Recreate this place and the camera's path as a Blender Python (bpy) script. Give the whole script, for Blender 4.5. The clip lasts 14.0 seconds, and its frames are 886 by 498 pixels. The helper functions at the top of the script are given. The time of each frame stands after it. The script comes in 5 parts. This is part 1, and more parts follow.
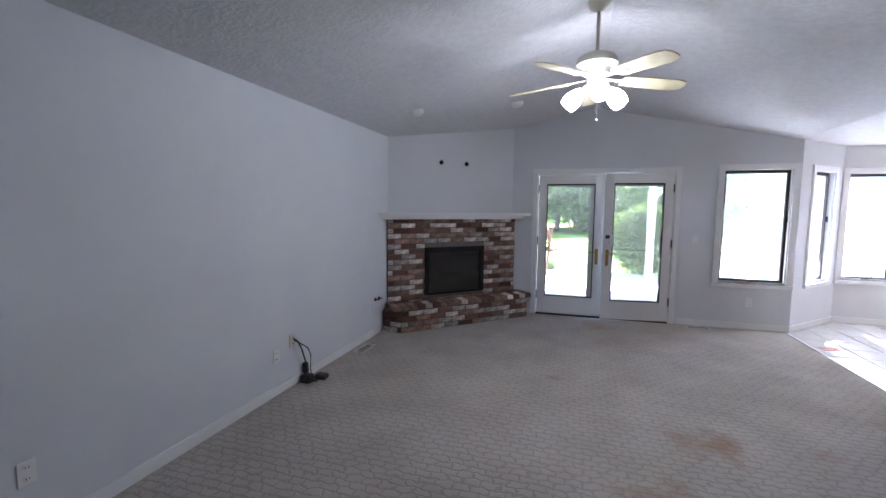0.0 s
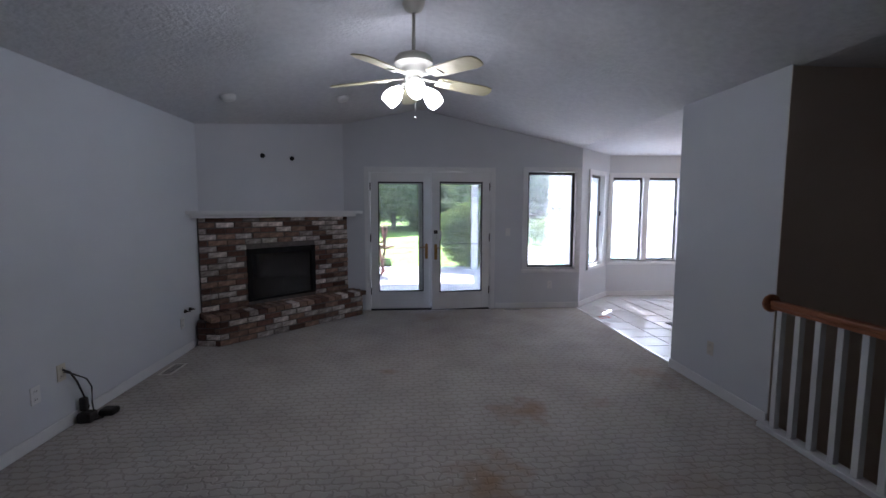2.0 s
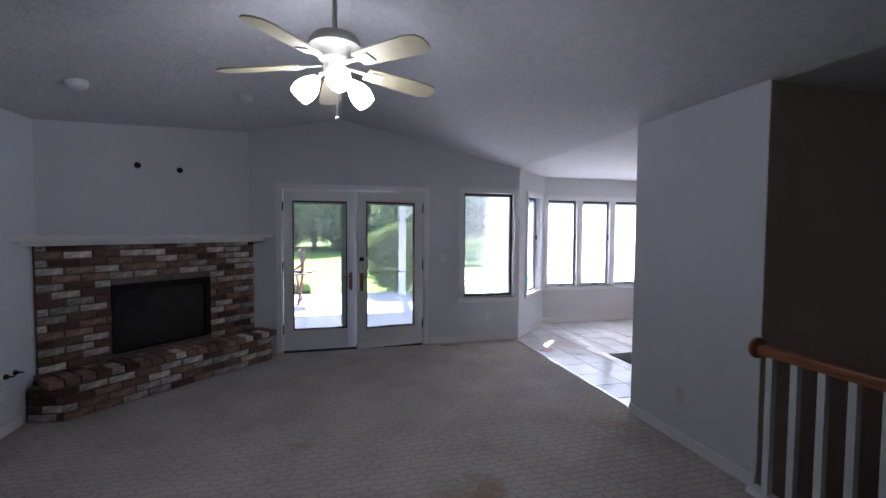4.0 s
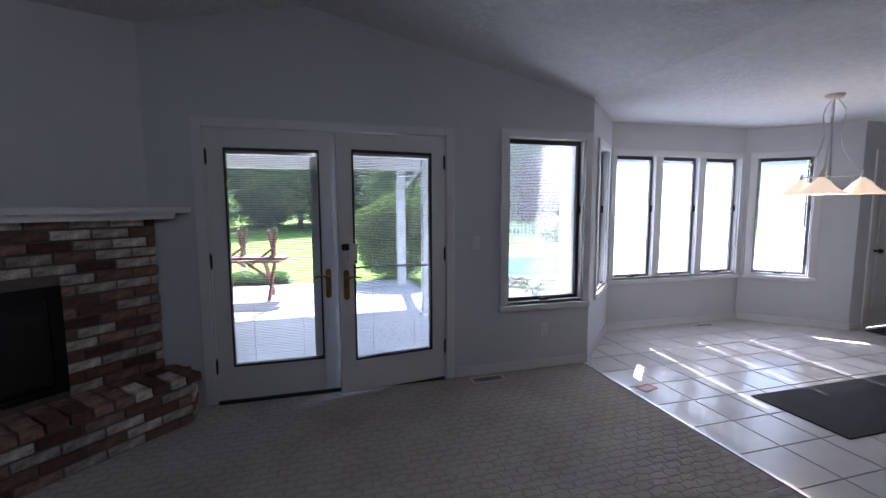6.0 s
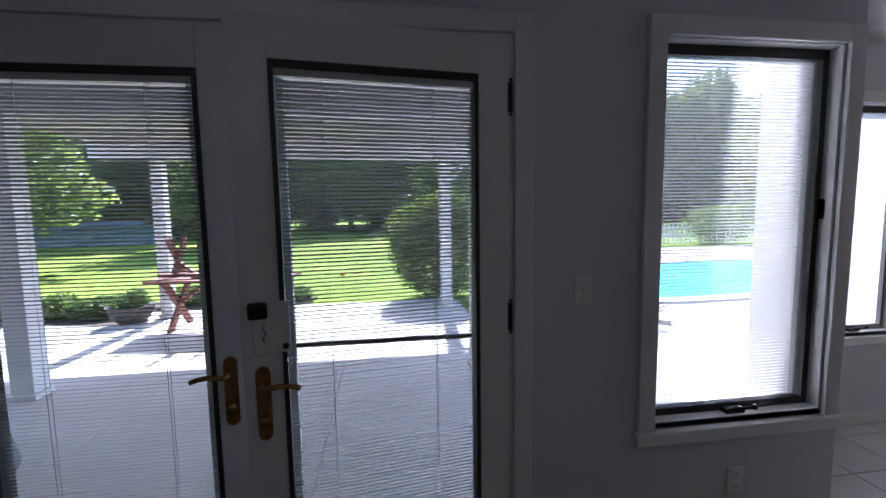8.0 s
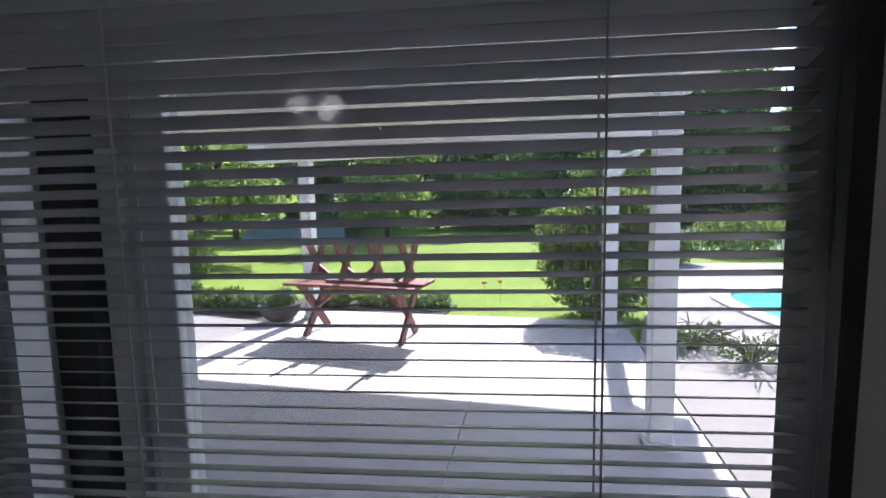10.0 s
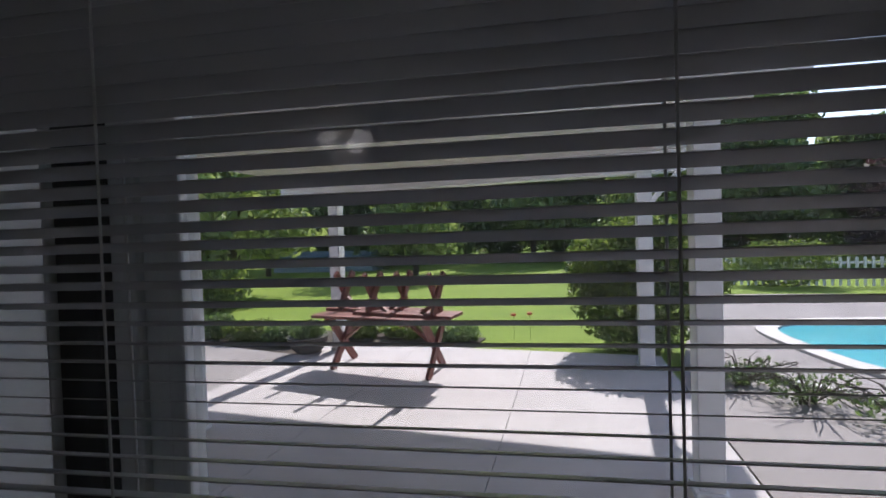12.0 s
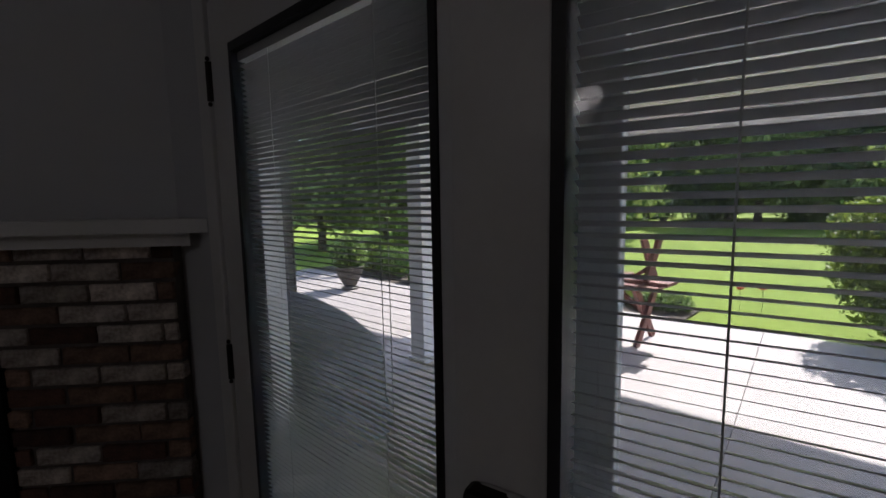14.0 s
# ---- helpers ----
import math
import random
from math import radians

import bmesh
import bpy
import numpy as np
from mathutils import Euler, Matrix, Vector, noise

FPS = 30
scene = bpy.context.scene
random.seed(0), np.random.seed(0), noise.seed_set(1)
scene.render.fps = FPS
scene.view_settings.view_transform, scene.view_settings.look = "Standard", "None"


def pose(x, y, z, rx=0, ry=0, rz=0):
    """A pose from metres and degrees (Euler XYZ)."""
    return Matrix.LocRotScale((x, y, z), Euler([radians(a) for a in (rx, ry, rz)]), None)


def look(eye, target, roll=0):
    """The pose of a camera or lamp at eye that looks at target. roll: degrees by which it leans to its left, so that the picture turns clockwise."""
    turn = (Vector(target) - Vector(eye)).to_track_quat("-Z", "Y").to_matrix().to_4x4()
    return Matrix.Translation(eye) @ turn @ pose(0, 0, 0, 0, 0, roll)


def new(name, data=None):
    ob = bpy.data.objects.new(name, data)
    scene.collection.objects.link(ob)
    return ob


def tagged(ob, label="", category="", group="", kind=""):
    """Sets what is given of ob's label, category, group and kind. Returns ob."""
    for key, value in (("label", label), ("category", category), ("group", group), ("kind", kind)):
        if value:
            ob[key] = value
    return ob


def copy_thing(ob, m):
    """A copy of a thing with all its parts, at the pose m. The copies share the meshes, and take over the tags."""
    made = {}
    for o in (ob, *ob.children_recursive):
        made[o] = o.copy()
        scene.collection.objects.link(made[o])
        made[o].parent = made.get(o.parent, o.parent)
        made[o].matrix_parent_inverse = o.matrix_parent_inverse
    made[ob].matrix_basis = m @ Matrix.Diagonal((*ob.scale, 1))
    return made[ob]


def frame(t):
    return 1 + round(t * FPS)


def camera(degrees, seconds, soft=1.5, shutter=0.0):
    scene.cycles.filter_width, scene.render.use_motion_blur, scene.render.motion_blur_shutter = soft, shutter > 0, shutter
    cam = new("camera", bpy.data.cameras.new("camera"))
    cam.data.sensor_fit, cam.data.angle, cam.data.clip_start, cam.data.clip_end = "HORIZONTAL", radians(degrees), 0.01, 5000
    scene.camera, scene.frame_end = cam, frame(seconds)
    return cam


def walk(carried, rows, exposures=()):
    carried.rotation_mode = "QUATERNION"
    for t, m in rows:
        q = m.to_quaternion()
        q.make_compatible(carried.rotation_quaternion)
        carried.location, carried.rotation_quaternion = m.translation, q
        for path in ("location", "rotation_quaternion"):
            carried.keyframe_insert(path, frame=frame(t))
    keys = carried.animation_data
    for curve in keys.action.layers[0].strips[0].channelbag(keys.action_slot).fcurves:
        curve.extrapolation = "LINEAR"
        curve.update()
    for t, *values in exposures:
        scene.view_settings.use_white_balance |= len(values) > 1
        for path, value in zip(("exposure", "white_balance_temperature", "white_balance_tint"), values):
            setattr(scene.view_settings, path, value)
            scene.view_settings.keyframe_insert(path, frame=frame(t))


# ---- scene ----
cam = camera(92.1, 14.0)
PATH = [
    (0, (2.319, -6.485, 1.544), (1.73, -4.582, 1.361), 0.5),
    (0.5, (2.344, -6.46, 1.519), (1.951, -4.507, 1.348), 0.4),
    (1, (2.36, -6.432, 1.518), (2.196, -4.446, 1.35), 0.4),
    (1.5, (2.385, -6.426, 1.51), (2.397, -4.435, 1.323), 0.4),
    (2, (2.401, -6.426, 1.511), (2.546, -4.44, 1.33), 0.1),
    (2.5, (2.423, -6.409, 1.55), (2.788, -4.446, 1.437), -0.1),
    (3, (2.405, -6.312, 1.577), (2.852, -4.364, 1.493), 0.4),
    (5.5, (2.493, -4.075, 1.521), (3.025, -2.153, 1.362), -0.1),
    (6, (2.605, -3.481, 1.499), (3.134, -1.563, 1.3), -0.2),
    (6.5, (2.712, -2.922, 1.495), (3.339, -1.031, 1.318), -0.3),
    (7, (2.879, -2.402, 1.443), (3.461, -0.495, 1.282), -0.2),
    (7.5, (3.017, -1.909, 1.476), (3.441, 0.036, 1.285), -0.7),
    (8, (3.130, -1.473, 1.493), (3.407, 0.498, 1.296), -0.9),
    (8.3, (3.190, -1.202, 1.516), (3.235, 0.788, 1.321), -1.4),
    (8.5, (3.215, -1.066, 1.504), (3.176, 0.923, 1.306), -1.3),
    (8.7, (3.252, -0.897, 1.529), (3.101, 1.086, 1.317), -1.0),
    (11, (3.265, -0.295, 1.50), (2.808, 1.515, 1.393), -1.5),
    (11.5, (3.265, -0.29, 1.50), (2.775, 1.535, 1.508), -1.8),
    (12, (3.25, -0.295, 1.50), (2.715, 1.525, 1.462), -1.8),
    (12.5, (3.20, -0.33, 1.505), (2.515, 1.462, 1.426), -1.8),
    (13, (3.155, -0.425, 1.545), (2.19, 1.318, 1.37), -1.2),
    (13.5, (3.065, -0.488, 1.541), (1.917, 1.138, 1.347), -1.1),
    (14, (3.004, -0.519, 1.538), (1.716, 0.995, 1.316), -1.0),
]
walk(cam, [(t, look(eye, target, roll)) for t, eye, target, roll in PATH],
     [(0, 4.7, 5600, 18), (0.5, 4.3, 5550, 18), (1, 3.95, 5500, 18), (1.5, 3.7, 5500, 18), (2, 3.6, 5550, 18), (3, 3.6, 5600, 19),
      (5.5, 3.3, 5450, 18), (6.5, 2.85, 5550, 19), (7.5, 2.4, 5600, 20), (8.7, 1.95, 5800, 21), (11, 1.5, 6100, 22), (12, 0.9, 6250, 22), (12.5, 0.85, 6350, 21), (13.2, 1.2, 6400, 20), (14, 1.3, 6400, 20)])


# ---------------------------------------------------------------- light
SUN_TO = Vector((0.10, 1.0, 0.95)).normalized()
sun_el = math.asin(SUN_TO.z)
world = bpy.data.worlds.new("sky")
world.use_nodes = True
scene.world = world
sky = world.node_tree.nodes.new("ShaderNodeTexSky")
sky.sky_type = "NISHITA"
sky.sun_disc = False
sky.sun_elevation = sun_el
sky.sun_rotation = math.atan2(SUN_TO.x, SUN_TO.y)
world.node_tree.nodes["Background"].inputs["Strength"].default_value = 0.15
world.node_tree.links.new(sky.outputs[0], world.node_tree.nodes["Background"].inputs["Color"])
sun_data = bpy.data.lights.new("sun", "SUN")
sun_data.energy, sun_data.angle, sun_data.color = 5.0, radians(0.6), (1.0, 0.96, 0.90)
sun_ob = new("sun", sun_data)
sun_ob.matrix_world = look(SUN_TO * 40, (0, 0, 0))


def bulb(name, place, watts, colour, size=0.04):
    d = bpy.data.lights.new(name, "POINT")
    d.energy, d.color, d.shadow_soft_size = watts, colour, size
    o = new(name, d)
    o.location = place
    return o


# ---------------------------------------------------------------- materials
def ramp(nt, fac, stops):
    r = nt.nodes.new("ShaderNodeValToRGB")
    while len(r.color_ramp.elements) < len(stops):
        r.color_ramp.elements.new(0.5)
    for e, (p, c) in zip(r.color_ramp.elements, stops):
        e.position, e.color = p, (*c, 1)
    nt.links.new(fac, r.inputs[0])
    return r.outputs[0]


def mat(name, c1, c2=None, rough=0.6, scale=8.0, fine=120.0, bump=0.1, metal=0.0, dist=0.004, stretch=None, per_object=0.0, spec=0.5):
    """A surface with two scales of variation, from c1 to c2, and a fine relief."""
    m = bpy.data.materials.new(name)
    m.use_nodes = True
    nt = m.node_tree
    b = nt.nodes["Principled BSDF"]
    b.inputs["Roughness"].default_value = rough
    b.inputs["Metallic"].default_value = metal
    b.inputs["Specular IOR Level"].default_value = spec
    c2 = c2 or tuple(0.88 * v for v in c1)
    co = nt.nodes.new("ShaderNodeTexCoord").outputs["Object"]
    if stretch:
        mp = nt.nodes.new("ShaderNodeMapping")
        mp.inputs["Scale"].default_value = stretch
        nt.links.new(co, mp.inputs[0])
        co = mp.outputs[0]
    n1 = nt.nodes.new("ShaderNodeTexNoise")
    n1.inputs["Scale"].default_value, n1.inputs["Detail"].default_value = scale, 6
    n2 = nt.nodes.new("ShaderNodeTexNoise")
    n2.inputs["Scale"].default_value, n2.inputs["Detail"].default_value = fine, 3
    for n in (n1, n2):
        nt.links.new(co, n.inputs["Vector"])
    mix = nt.nodes.new("ShaderNodeMix")
    mix.inputs[0].default_value = 0.35
    nt.links.new(n1.outputs[0], mix.inputs[2])
    nt.links.new(n2.outputs[0], mix.inputs[3])
    col = ramp(nt, mix.outputs[0], [(0.32, c2), (0.66, c1)])
    if per_object:
        oi = nt.nodes.new("ShaderNodeObjectInfo")
        hs = nt.nodes.new("ShaderNodeHueSaturation")
        mr = nt.nodes.new("ShaderNodeMapRange")
        mr.inputs[3].default_value, mr.inputs[4].default_value = 1 - per_object, 1 + per_object
        nt.links.new(oi.outputs["Random"], mr.inputs[0])
        nt.links.new(mr.outputs[0], hs.inputs["Value"])
        nt.links.new(col, hs.inputs["Color"])
        col = hs.outputs[0]
    nt.links.new(col, b.inputs["Base Color"])
    if bump:
        bp = nt.nodes.new("ShaderNodeBump")
        bp.inputs["Strength"].default_value, bp.inputs["Distance"].default_value = bump, dist
        nt.links.new(n2.outputs[0], bp.inputs["Height"])
        nt.links.new(bp.outputs[0], b.inputs["Normal"])
    return m


def emit(name, colour, strength):
    m = bpy.data.materials.new(name)
    m.use_nodes = True
    b = m.node_tree.nodes["Principled BSDF"]
    b.inputs["Base Color"].default_value = (*colour, 1)
    b.inputs["Emission Color"].default_value = (*colour, 1)
    b.inputs["Emission Strength"].default_value = strength
    return m


def glass_mat(name, tint=(0.97, 0.985, 0.98), gloss=1.0):
    """Thin clear pane: a sharp mirror by Fresnel over a clear sheet."""
    m = bpy.data.materials.new(name)
    m.use_nodes = True
    nt = m.node_tree
    nt.nodes.clear()
    out = nt.nodes.new("ShaderNodeOutputMaterial")
    tr = nt.nodes.new("ShaderNodeBsdfTransparent")
    tr.inputs[0].default_value = (*tint, 1)
    gl = nt.nodes.new("ShaderNodeBsdfGlossy")
    gl.inputs["Roughness"].default_value = 0.0
    lw = nt.nodes.new("ShaderNodeLayerWeight")
    lw.inputs["Blend"].default_value = 0.5
    pw = nt.nodes.new("ShaderNodeMath")
    pw.operation = "POWER"
    pw.inputs[1].default_value = 5.0
    nt.links.new(lw.outputs["Facing"], pw.inputs[0])
    fr = nt.nodes.new("ShaderNodeMath")
    fr.operation = "MULTIPLY_ADD"
    fr.inputs[1].default_value, fr.inputs[2].default_value = 0.9, 0.022 * gloss
    nt.links.new(pw.outputs[0], fr.inputs[0])
    mx = nt.nodes.new("ShaderNodeMixShader")
    nt.links.new(fr.outputs[0], mx.inputs[0])
    nt.links.new(tr.outputs[0], mx.inputs[1])
    nt.links.new(gl.outputs[0], mx.inputs[2])
    nt.links.new(mx.outputs[0], out.inputs[0])
    return m


def mesh_mat(name, colour, cover):
    """Woven screen: part open, part thread that scatters light through."""
    m = bpy.data.materials.new(name)
    m.use_nodes = True
    nt = m.node_tree
    nt.nodes.clear()
    out = nt.nodes.new("ShaderNodeOutputMaterial")
    tr = nt.nodes.new("ShaderNodeBsdfTransparent")
    df = nt.nodes.new("ShaderNodeBsdfDiffuse")
    tl = nt.nodes.new("ShaderNodeBsdfTranslucent")
    for n in (df, tl):
        n.inputs[0].default_value = (*colour, 1)
    a = nt.nodes.new("ShaderNodeMixShader")
    a.inputs[0].default_value = 0.5
    b = nt.nodes.new("ShaderNodeMixShader")
    b.inputs[0].default_value = cover
    nt.links.new(df.outputs[0], a.inputs[1])
    nt.links.new(tl.outputs[0], a.inputs[2])
    nt.links.new(tr.outputs[0], b.inputs[1])
    nt.links.new(a.outputs[0], b.inputs[2])
    nt.links.new(b.outputs[0], out.inputs[0])
    return m


def leaf_mat(name, c1, c2):
    m = bpy.data.materials.new(name)
    m.use_nodes = True
    nt = m.node_tree
    b = nt.nodes["Principled BSDF"]
    b.inputs["Roughness"].default_value = 0.55
    geo = nt.nodes.new("ShaderNodeNewGeometry")
    col = ramp(nt, geo.outputs["Random Per Island"], [(0.0, c2), (1.0, c1)])
    nt.links.new(col, b.inputs["Base Color"])
    tl = nt.nodes.new("ShaderNodeBsdfTranslucent")
    nt.links.new(col, tl.inputs[0])
    mx = nt.nodes.new("ShaderNodeMixShader")
    mx.inputs[0].default_value = 0.45
    nt.links.new(b.outputs[0], mx.inputs[1])
    nt.links.new(tl.outputs[0], mx.inputs[2])
    nt.links.new(mx.outputs[0], nt.nodes["Material Output"].inputs[0])
    return m


def carpet_mat():
    """Cut-and-loop carpet: short woven dashes in rows, worn brown stains."""
    m = mat("carpet_pile", (0.45, 0.415, 0.38), (0.34, 0.31, 0.28), 0.95, 2.2, 260, 0.0, spec=0.1)
    nt = m.node_tree
    b = nt.nodes["Principled BSDF"]
    base = b.inputs["Base Color"].links[0].from_socket
    co = nt.nodes.new("ShaderNodeTexCoord").outputs["Object"]
    warp = nt.nodes.new("ShaderNodeTexNoise")
    warp.inputs["Scale"].default_value = 17
    vm = nt.nodes.new("ShaderNodeVectorMath")
    vm.operation = "MULTIPLY_ADD"
    vm.inputs[1].default_value = (0.085, 0.07, 0)
    nt.links.new(co, warp.inputs["Vector"])
    nt.links.new(warp.outputs["Color"], vm.inputs[0])
    nt.links.new(co, vm.inputs[2])
    br = nt.nodes.new("ShaderNodeTexBrick")
    br.inputs["Scale"].default_value = 1.0
    br.inputs["Brick Width"].default_value, br.inputs["Row Height"].default_value = 0.10, 0.058
    br.inputs["Mortar Size"].default_value, br.inputs["Mortar Smooth"].default_value = 0.012, 1.0
    nt.links.new(vm.outputs[0], br.inputs["Vector"])
    mul = nt.nodes.new("ShaderNodeMix")
    mul.data_type, mul.blend_type = "RGBA", "MULTIPLY"
    dash = ramp(nt, br.outputs["Fac"], [(0.0, (1.04, 1.04, 1.04)), (1.0, (0.83, 0.825, 0.82))])
    mul.inputs[0].default_value = 1.0
    nt.links.new(base, mul.inputs[6])
    nt.links.new(dash, mul.inputs[7])
    col = mul.outputs[2]
    ns = nt.nodes.new("ShaderNodeTexNoise")
    ns.inputs["Scale"].default_value, ns.inputs["Detail"].default_value = 5.5, 5
    nt.links.new(co, ns.inputs["Vector"])
    for (x, y, r, strength) in ((3.22, -3.36, 0.46, 0.95), (2.82, -4.15, 0.55, 0.85), (2.16, -2.52, 0.18, 0.65), (3.88, -3.28, 0.25, 0.4),
                                (4.62, -2.75, 0.55, 0.5), (3.9, -4.3, 0.5, 0.35), (2.6, -0.5, 0.6, 0.35)):
        d = nt.nodes.new("ShaderNodeVectorMath")
        d.operation = "DISTANCE"
        d.inputs[1].default_value = (x, y, 0)
        nt.links.new(co, d.inputs[0])
        mr = nt.nodes.new("ShaderNodeMapRange")
        mr.inputs[1].default_value, mr.inputs[2].default_value = 0.0, r
        mr.inputs[3].default_value, mr.inputs[4].default_value = 1.25, -0.25
        nt.links.new(d.outputs["Value"], mr.inputs[0])
        ad = nt.nodes.new("ShaderNodeMath")
        ad.operation = "MULTIPLY_ADD"
        ad.inputs[1].default_value, ad.inputs[2].default_value = 2.2, -1.55
        nt.links.new(ns.outputs[0], ad.inputs[0])
        sm = nt.nodes.new("ShaderNodeMath")
        sm.operation = "ADD"
        sm.use_clamp = True
        nt.links.new(mr.outputs[0], sm.inputs[0])
        nt.links.new(ad.outputs[0], sm.inputs[1])
        st = nt.nodes.new("ShaderNodeMath")
        st.operation = "MULTIPLY"
        st.inputs[1].default_value = strength
        nt.links.new(sm.outputs[0], st.inputs[0])
        mx = nt.nodes.new("ShaderNodeMix")
        mx.data_type = "RGBA"
        nt.links.new(st.outputs[0], mx.inputs[0])
        nt.links.new(col, mx.inputs[6])
        mx.inputs[7].default_value = (0.27, 0.17, 0.10, 1)
        col = mx.outputs[2]
    nt.links.new(col, b.inputs["Base Color"])
    bp = nt.nodes.new("ShaderNodeBump")
    bp.invert = True
    bp.inputs["Strength"].default_value, bp.inputs["Distance"].default_value = 0.5, 0.007
    nt.links.new(br.outputs["Fac"], bp.inputs["Height"])
    nt.links.new(bp.outputs[0], b.inputs["Normal"])
    return m


WALL = mat("wall_paint", (0.60, 0.615, 0.64), (0.555, 0.57, 0.60), 0.75, 1.3, 320, 0.08, dist=0.002, spec=0.3)
CEIL = mat("ceiling_texture", (0.62, 0.62, 0.63), (0.53, 0.53, 0.545), 0.9, 16, 34, 0.55, dist=0.012, spec=0.2)
TAN = mat("stairwell_paint", (0.58, 0.50, 0.43), (0.53, 0.455, 0.39), 0.75, 1.5, 300, 0.08, spec=0.3)
TRIM = mat("trim_paint", (0.69, 0.695, 0.70), (0.64, 0.645, 0.65), 0.42, 4, 90, 0.04)
DOORW = mat("door_paint", (0.66, 0.66, 0.66), (0.61, 0.61, 0.61), 0.4, 3, 80, 0.05)
GASKET = mat("dark_gasket", (0.018, 0.018, 0.022), (0.01, 0.01, 0.012), 0.5, 20, 200, 0.05)
SASHD = mat("dark_sash", (0.05, 0.045, 0.045), (0.03, 0.028, 0.028), 0.5, 10, 120, 0.05)
SASHG = mat("grey_sash", (0.30, 0.29, 0.29), (0.20, 0.19, 0.19), 0.5, 10, 120, 0.05)
BRONZE = mat("dark_hinge_metal", (0.035, 0.03, 0.028), (0.02, 0.018, 0.016), 0.4, 30, 200, 0.1, metal=0.7)
BRASS = mat("aged_brass", (0.44, 0.26, 0.09), (0.22, 0.12, 0.05), 0.32, 25, 200, 0.08, metal=1.0)
STEEL = mat("brushed_steel", (0.6, 0.6, 0.6), (0.45, 0.45, 0.45), 0.3, 30, 200, 0.05, metal=1.0)
MORTAR = mat("grey_mortar", (0.15, 0.13, 0.115), (0.09, 0.078, 0.07), 0.95, 20, 150, 0.5)
BRICK_D = mat("dark_red_brick", (0.165, 0.082, 0.058), (0.075, 0.045, 0.036), 0.9, 22, 130, 0.6, dist=0.006, per_object=0.45)
BRICK_B = mat("brown_brick", (0.31, 0.195, 0.14), (0.085, 0.055, 0.043), 0.9, 15, 80, 0.6, dist=0.006, per_object=0.4)
BRICK_W = mat("whitewashed_brick", (0.66, 0.60, 0.55), (0.13, 0.092, 0.075), 0.9, 13, 70, 0.7, dist=0.008, per_object=0.45)
BLACK = mat("black_firebox_steel", (0.012, 0.012, 0.012), (0.006, 0.006, 0.006), 0.65, 14, 150, 0.1, spec=0.15)
FIREGLASS = mat("smoked_fire_glass", (0.008, 0.008, 0.009), (0.004, 0.004, 0.004), 0.06, 4, 20, 0.0)
CARPET = carpet_mat()
TILE = mat("glazed_floor_tile", (0.62, 0.605, 0.60), (0.54, 0.525, 0.52), 0.22, 5, 60, 0.08, per_object=0.05)
GROUT = mat("grey_grout", (0.27, 0.255, 0.245), (0.18, 0.17, 0.16), 0.9, 30, 200, 0.3)
MATBLACK = mat("ribbed_black_mat", (0.025, 0.026, 0.030), (0.014, 0.015, 0.018), 0.8, 18, 240, 0.6)
OAK = mat("stained_oak", (0.34, 0.13, 0.055), (0.20, 0.07, 0.03), 0.35, 6, 60, 0.12, stretch=(6, 0.6, 6))
DARKWOOD = mat("stair_wood", (0.22, 0.08, 0.04), (0.13, 0.05, 0.025), 0.5, 6, 60, 0.12)
FANW = mat("fan_enamel", (0.56, 0.55, 0.47), (0.50, 0.48, 0.41), 0.35, 6, 80, 0.03)
BLADE = mat("cream_blade", (0.52, 0.47, 0.30), (0.44, 0.39, 0.24), 0.5, 5, 70, 0.06, stretch=(1, 8, 8))
GLOBE = emit("lit_frosted_globe", (1.0, 0.97, 0.93), 1.3)
SHADE = emit("lit_alabaster_shade", (1.0, 0.74, 0.48), 0.08)
PLASTIC = mat("ivory_plastic", (0.62, 0.58, 0.48), (0.56, 0.52, 0.43), 0.4, 10, 100, 0.02)
PLASTW = mat("white_plastic", (0.70, 0.70, 0.69), (0.64, 0.64, 0.63), 0.4, 10, 100, 0.02)
RUBBER = mat("black_cable", (0.02, 0.017, 0.015), (0.012, 0.01, 0.01), 0.5, 20, 100, 0.05)
VENTM = mat("vent_enamel", (0.58, 0.54, 0.48), (0.48, 0.44, 0.39), 0.5, 15, 100, 0.05)
GLASS = glass_mat("window_glass")
SCREEN = mesh_mat("insect_screen", (0.80, 0.82, 0.86), 0.14)
BAYSCREEN = mesh_mat("translucent_shade", (0.79, 0.81, 0.84), 0.86)
DOORSCREEN = mesh_mat("grey_door_screen", (0.22, 0.22, 0.23), 0.15)
SLAT = mat("blind_slat", (0.47, 0.47, 0.48), (0.42, 0.42, 0.43), 0.45, 6, 60, 0.0)
WSLAT = mat("white_blind_slat", (0.78, 0.78, 0.79), (0.72, 0.72, 0.73), 0.5, 6, 60, 0.0)
CORD = mat("blind_cord", (0.55, 0.55, 0.54), (0.45, 0.45, 0.45), 0.8, 40, 300, 0.0)
TAPE = mat("red_tape", (0.55, 0.10, 0.06), (0.45, 0.07, 0.04), 0.5, 20, 100, 0.05)
POT = mat("terracotta_urn", (0.10, 0.09, 0.08), (0.06, 0.055, 0.05), 0.8, 8, 60, 0.3)
PAPER = mat("paper_tag", (0.66, 0.66, 0.66), (0.58, 0.58, 0.58), 0.8, 20, 100, 0.05)
CONC = mat("pale_concrete", (0.53, 0.49, 0.48), (0.45, 0.41, 0.40), 0.9, 1.6, 40, 0.05, dist=0.003)
DECK = mat("pool_deck_concrete", (0.31, 0.28, 0.27), (0.23, 0.205, 0.195), 0.9, 1.2, 70, 0.25)
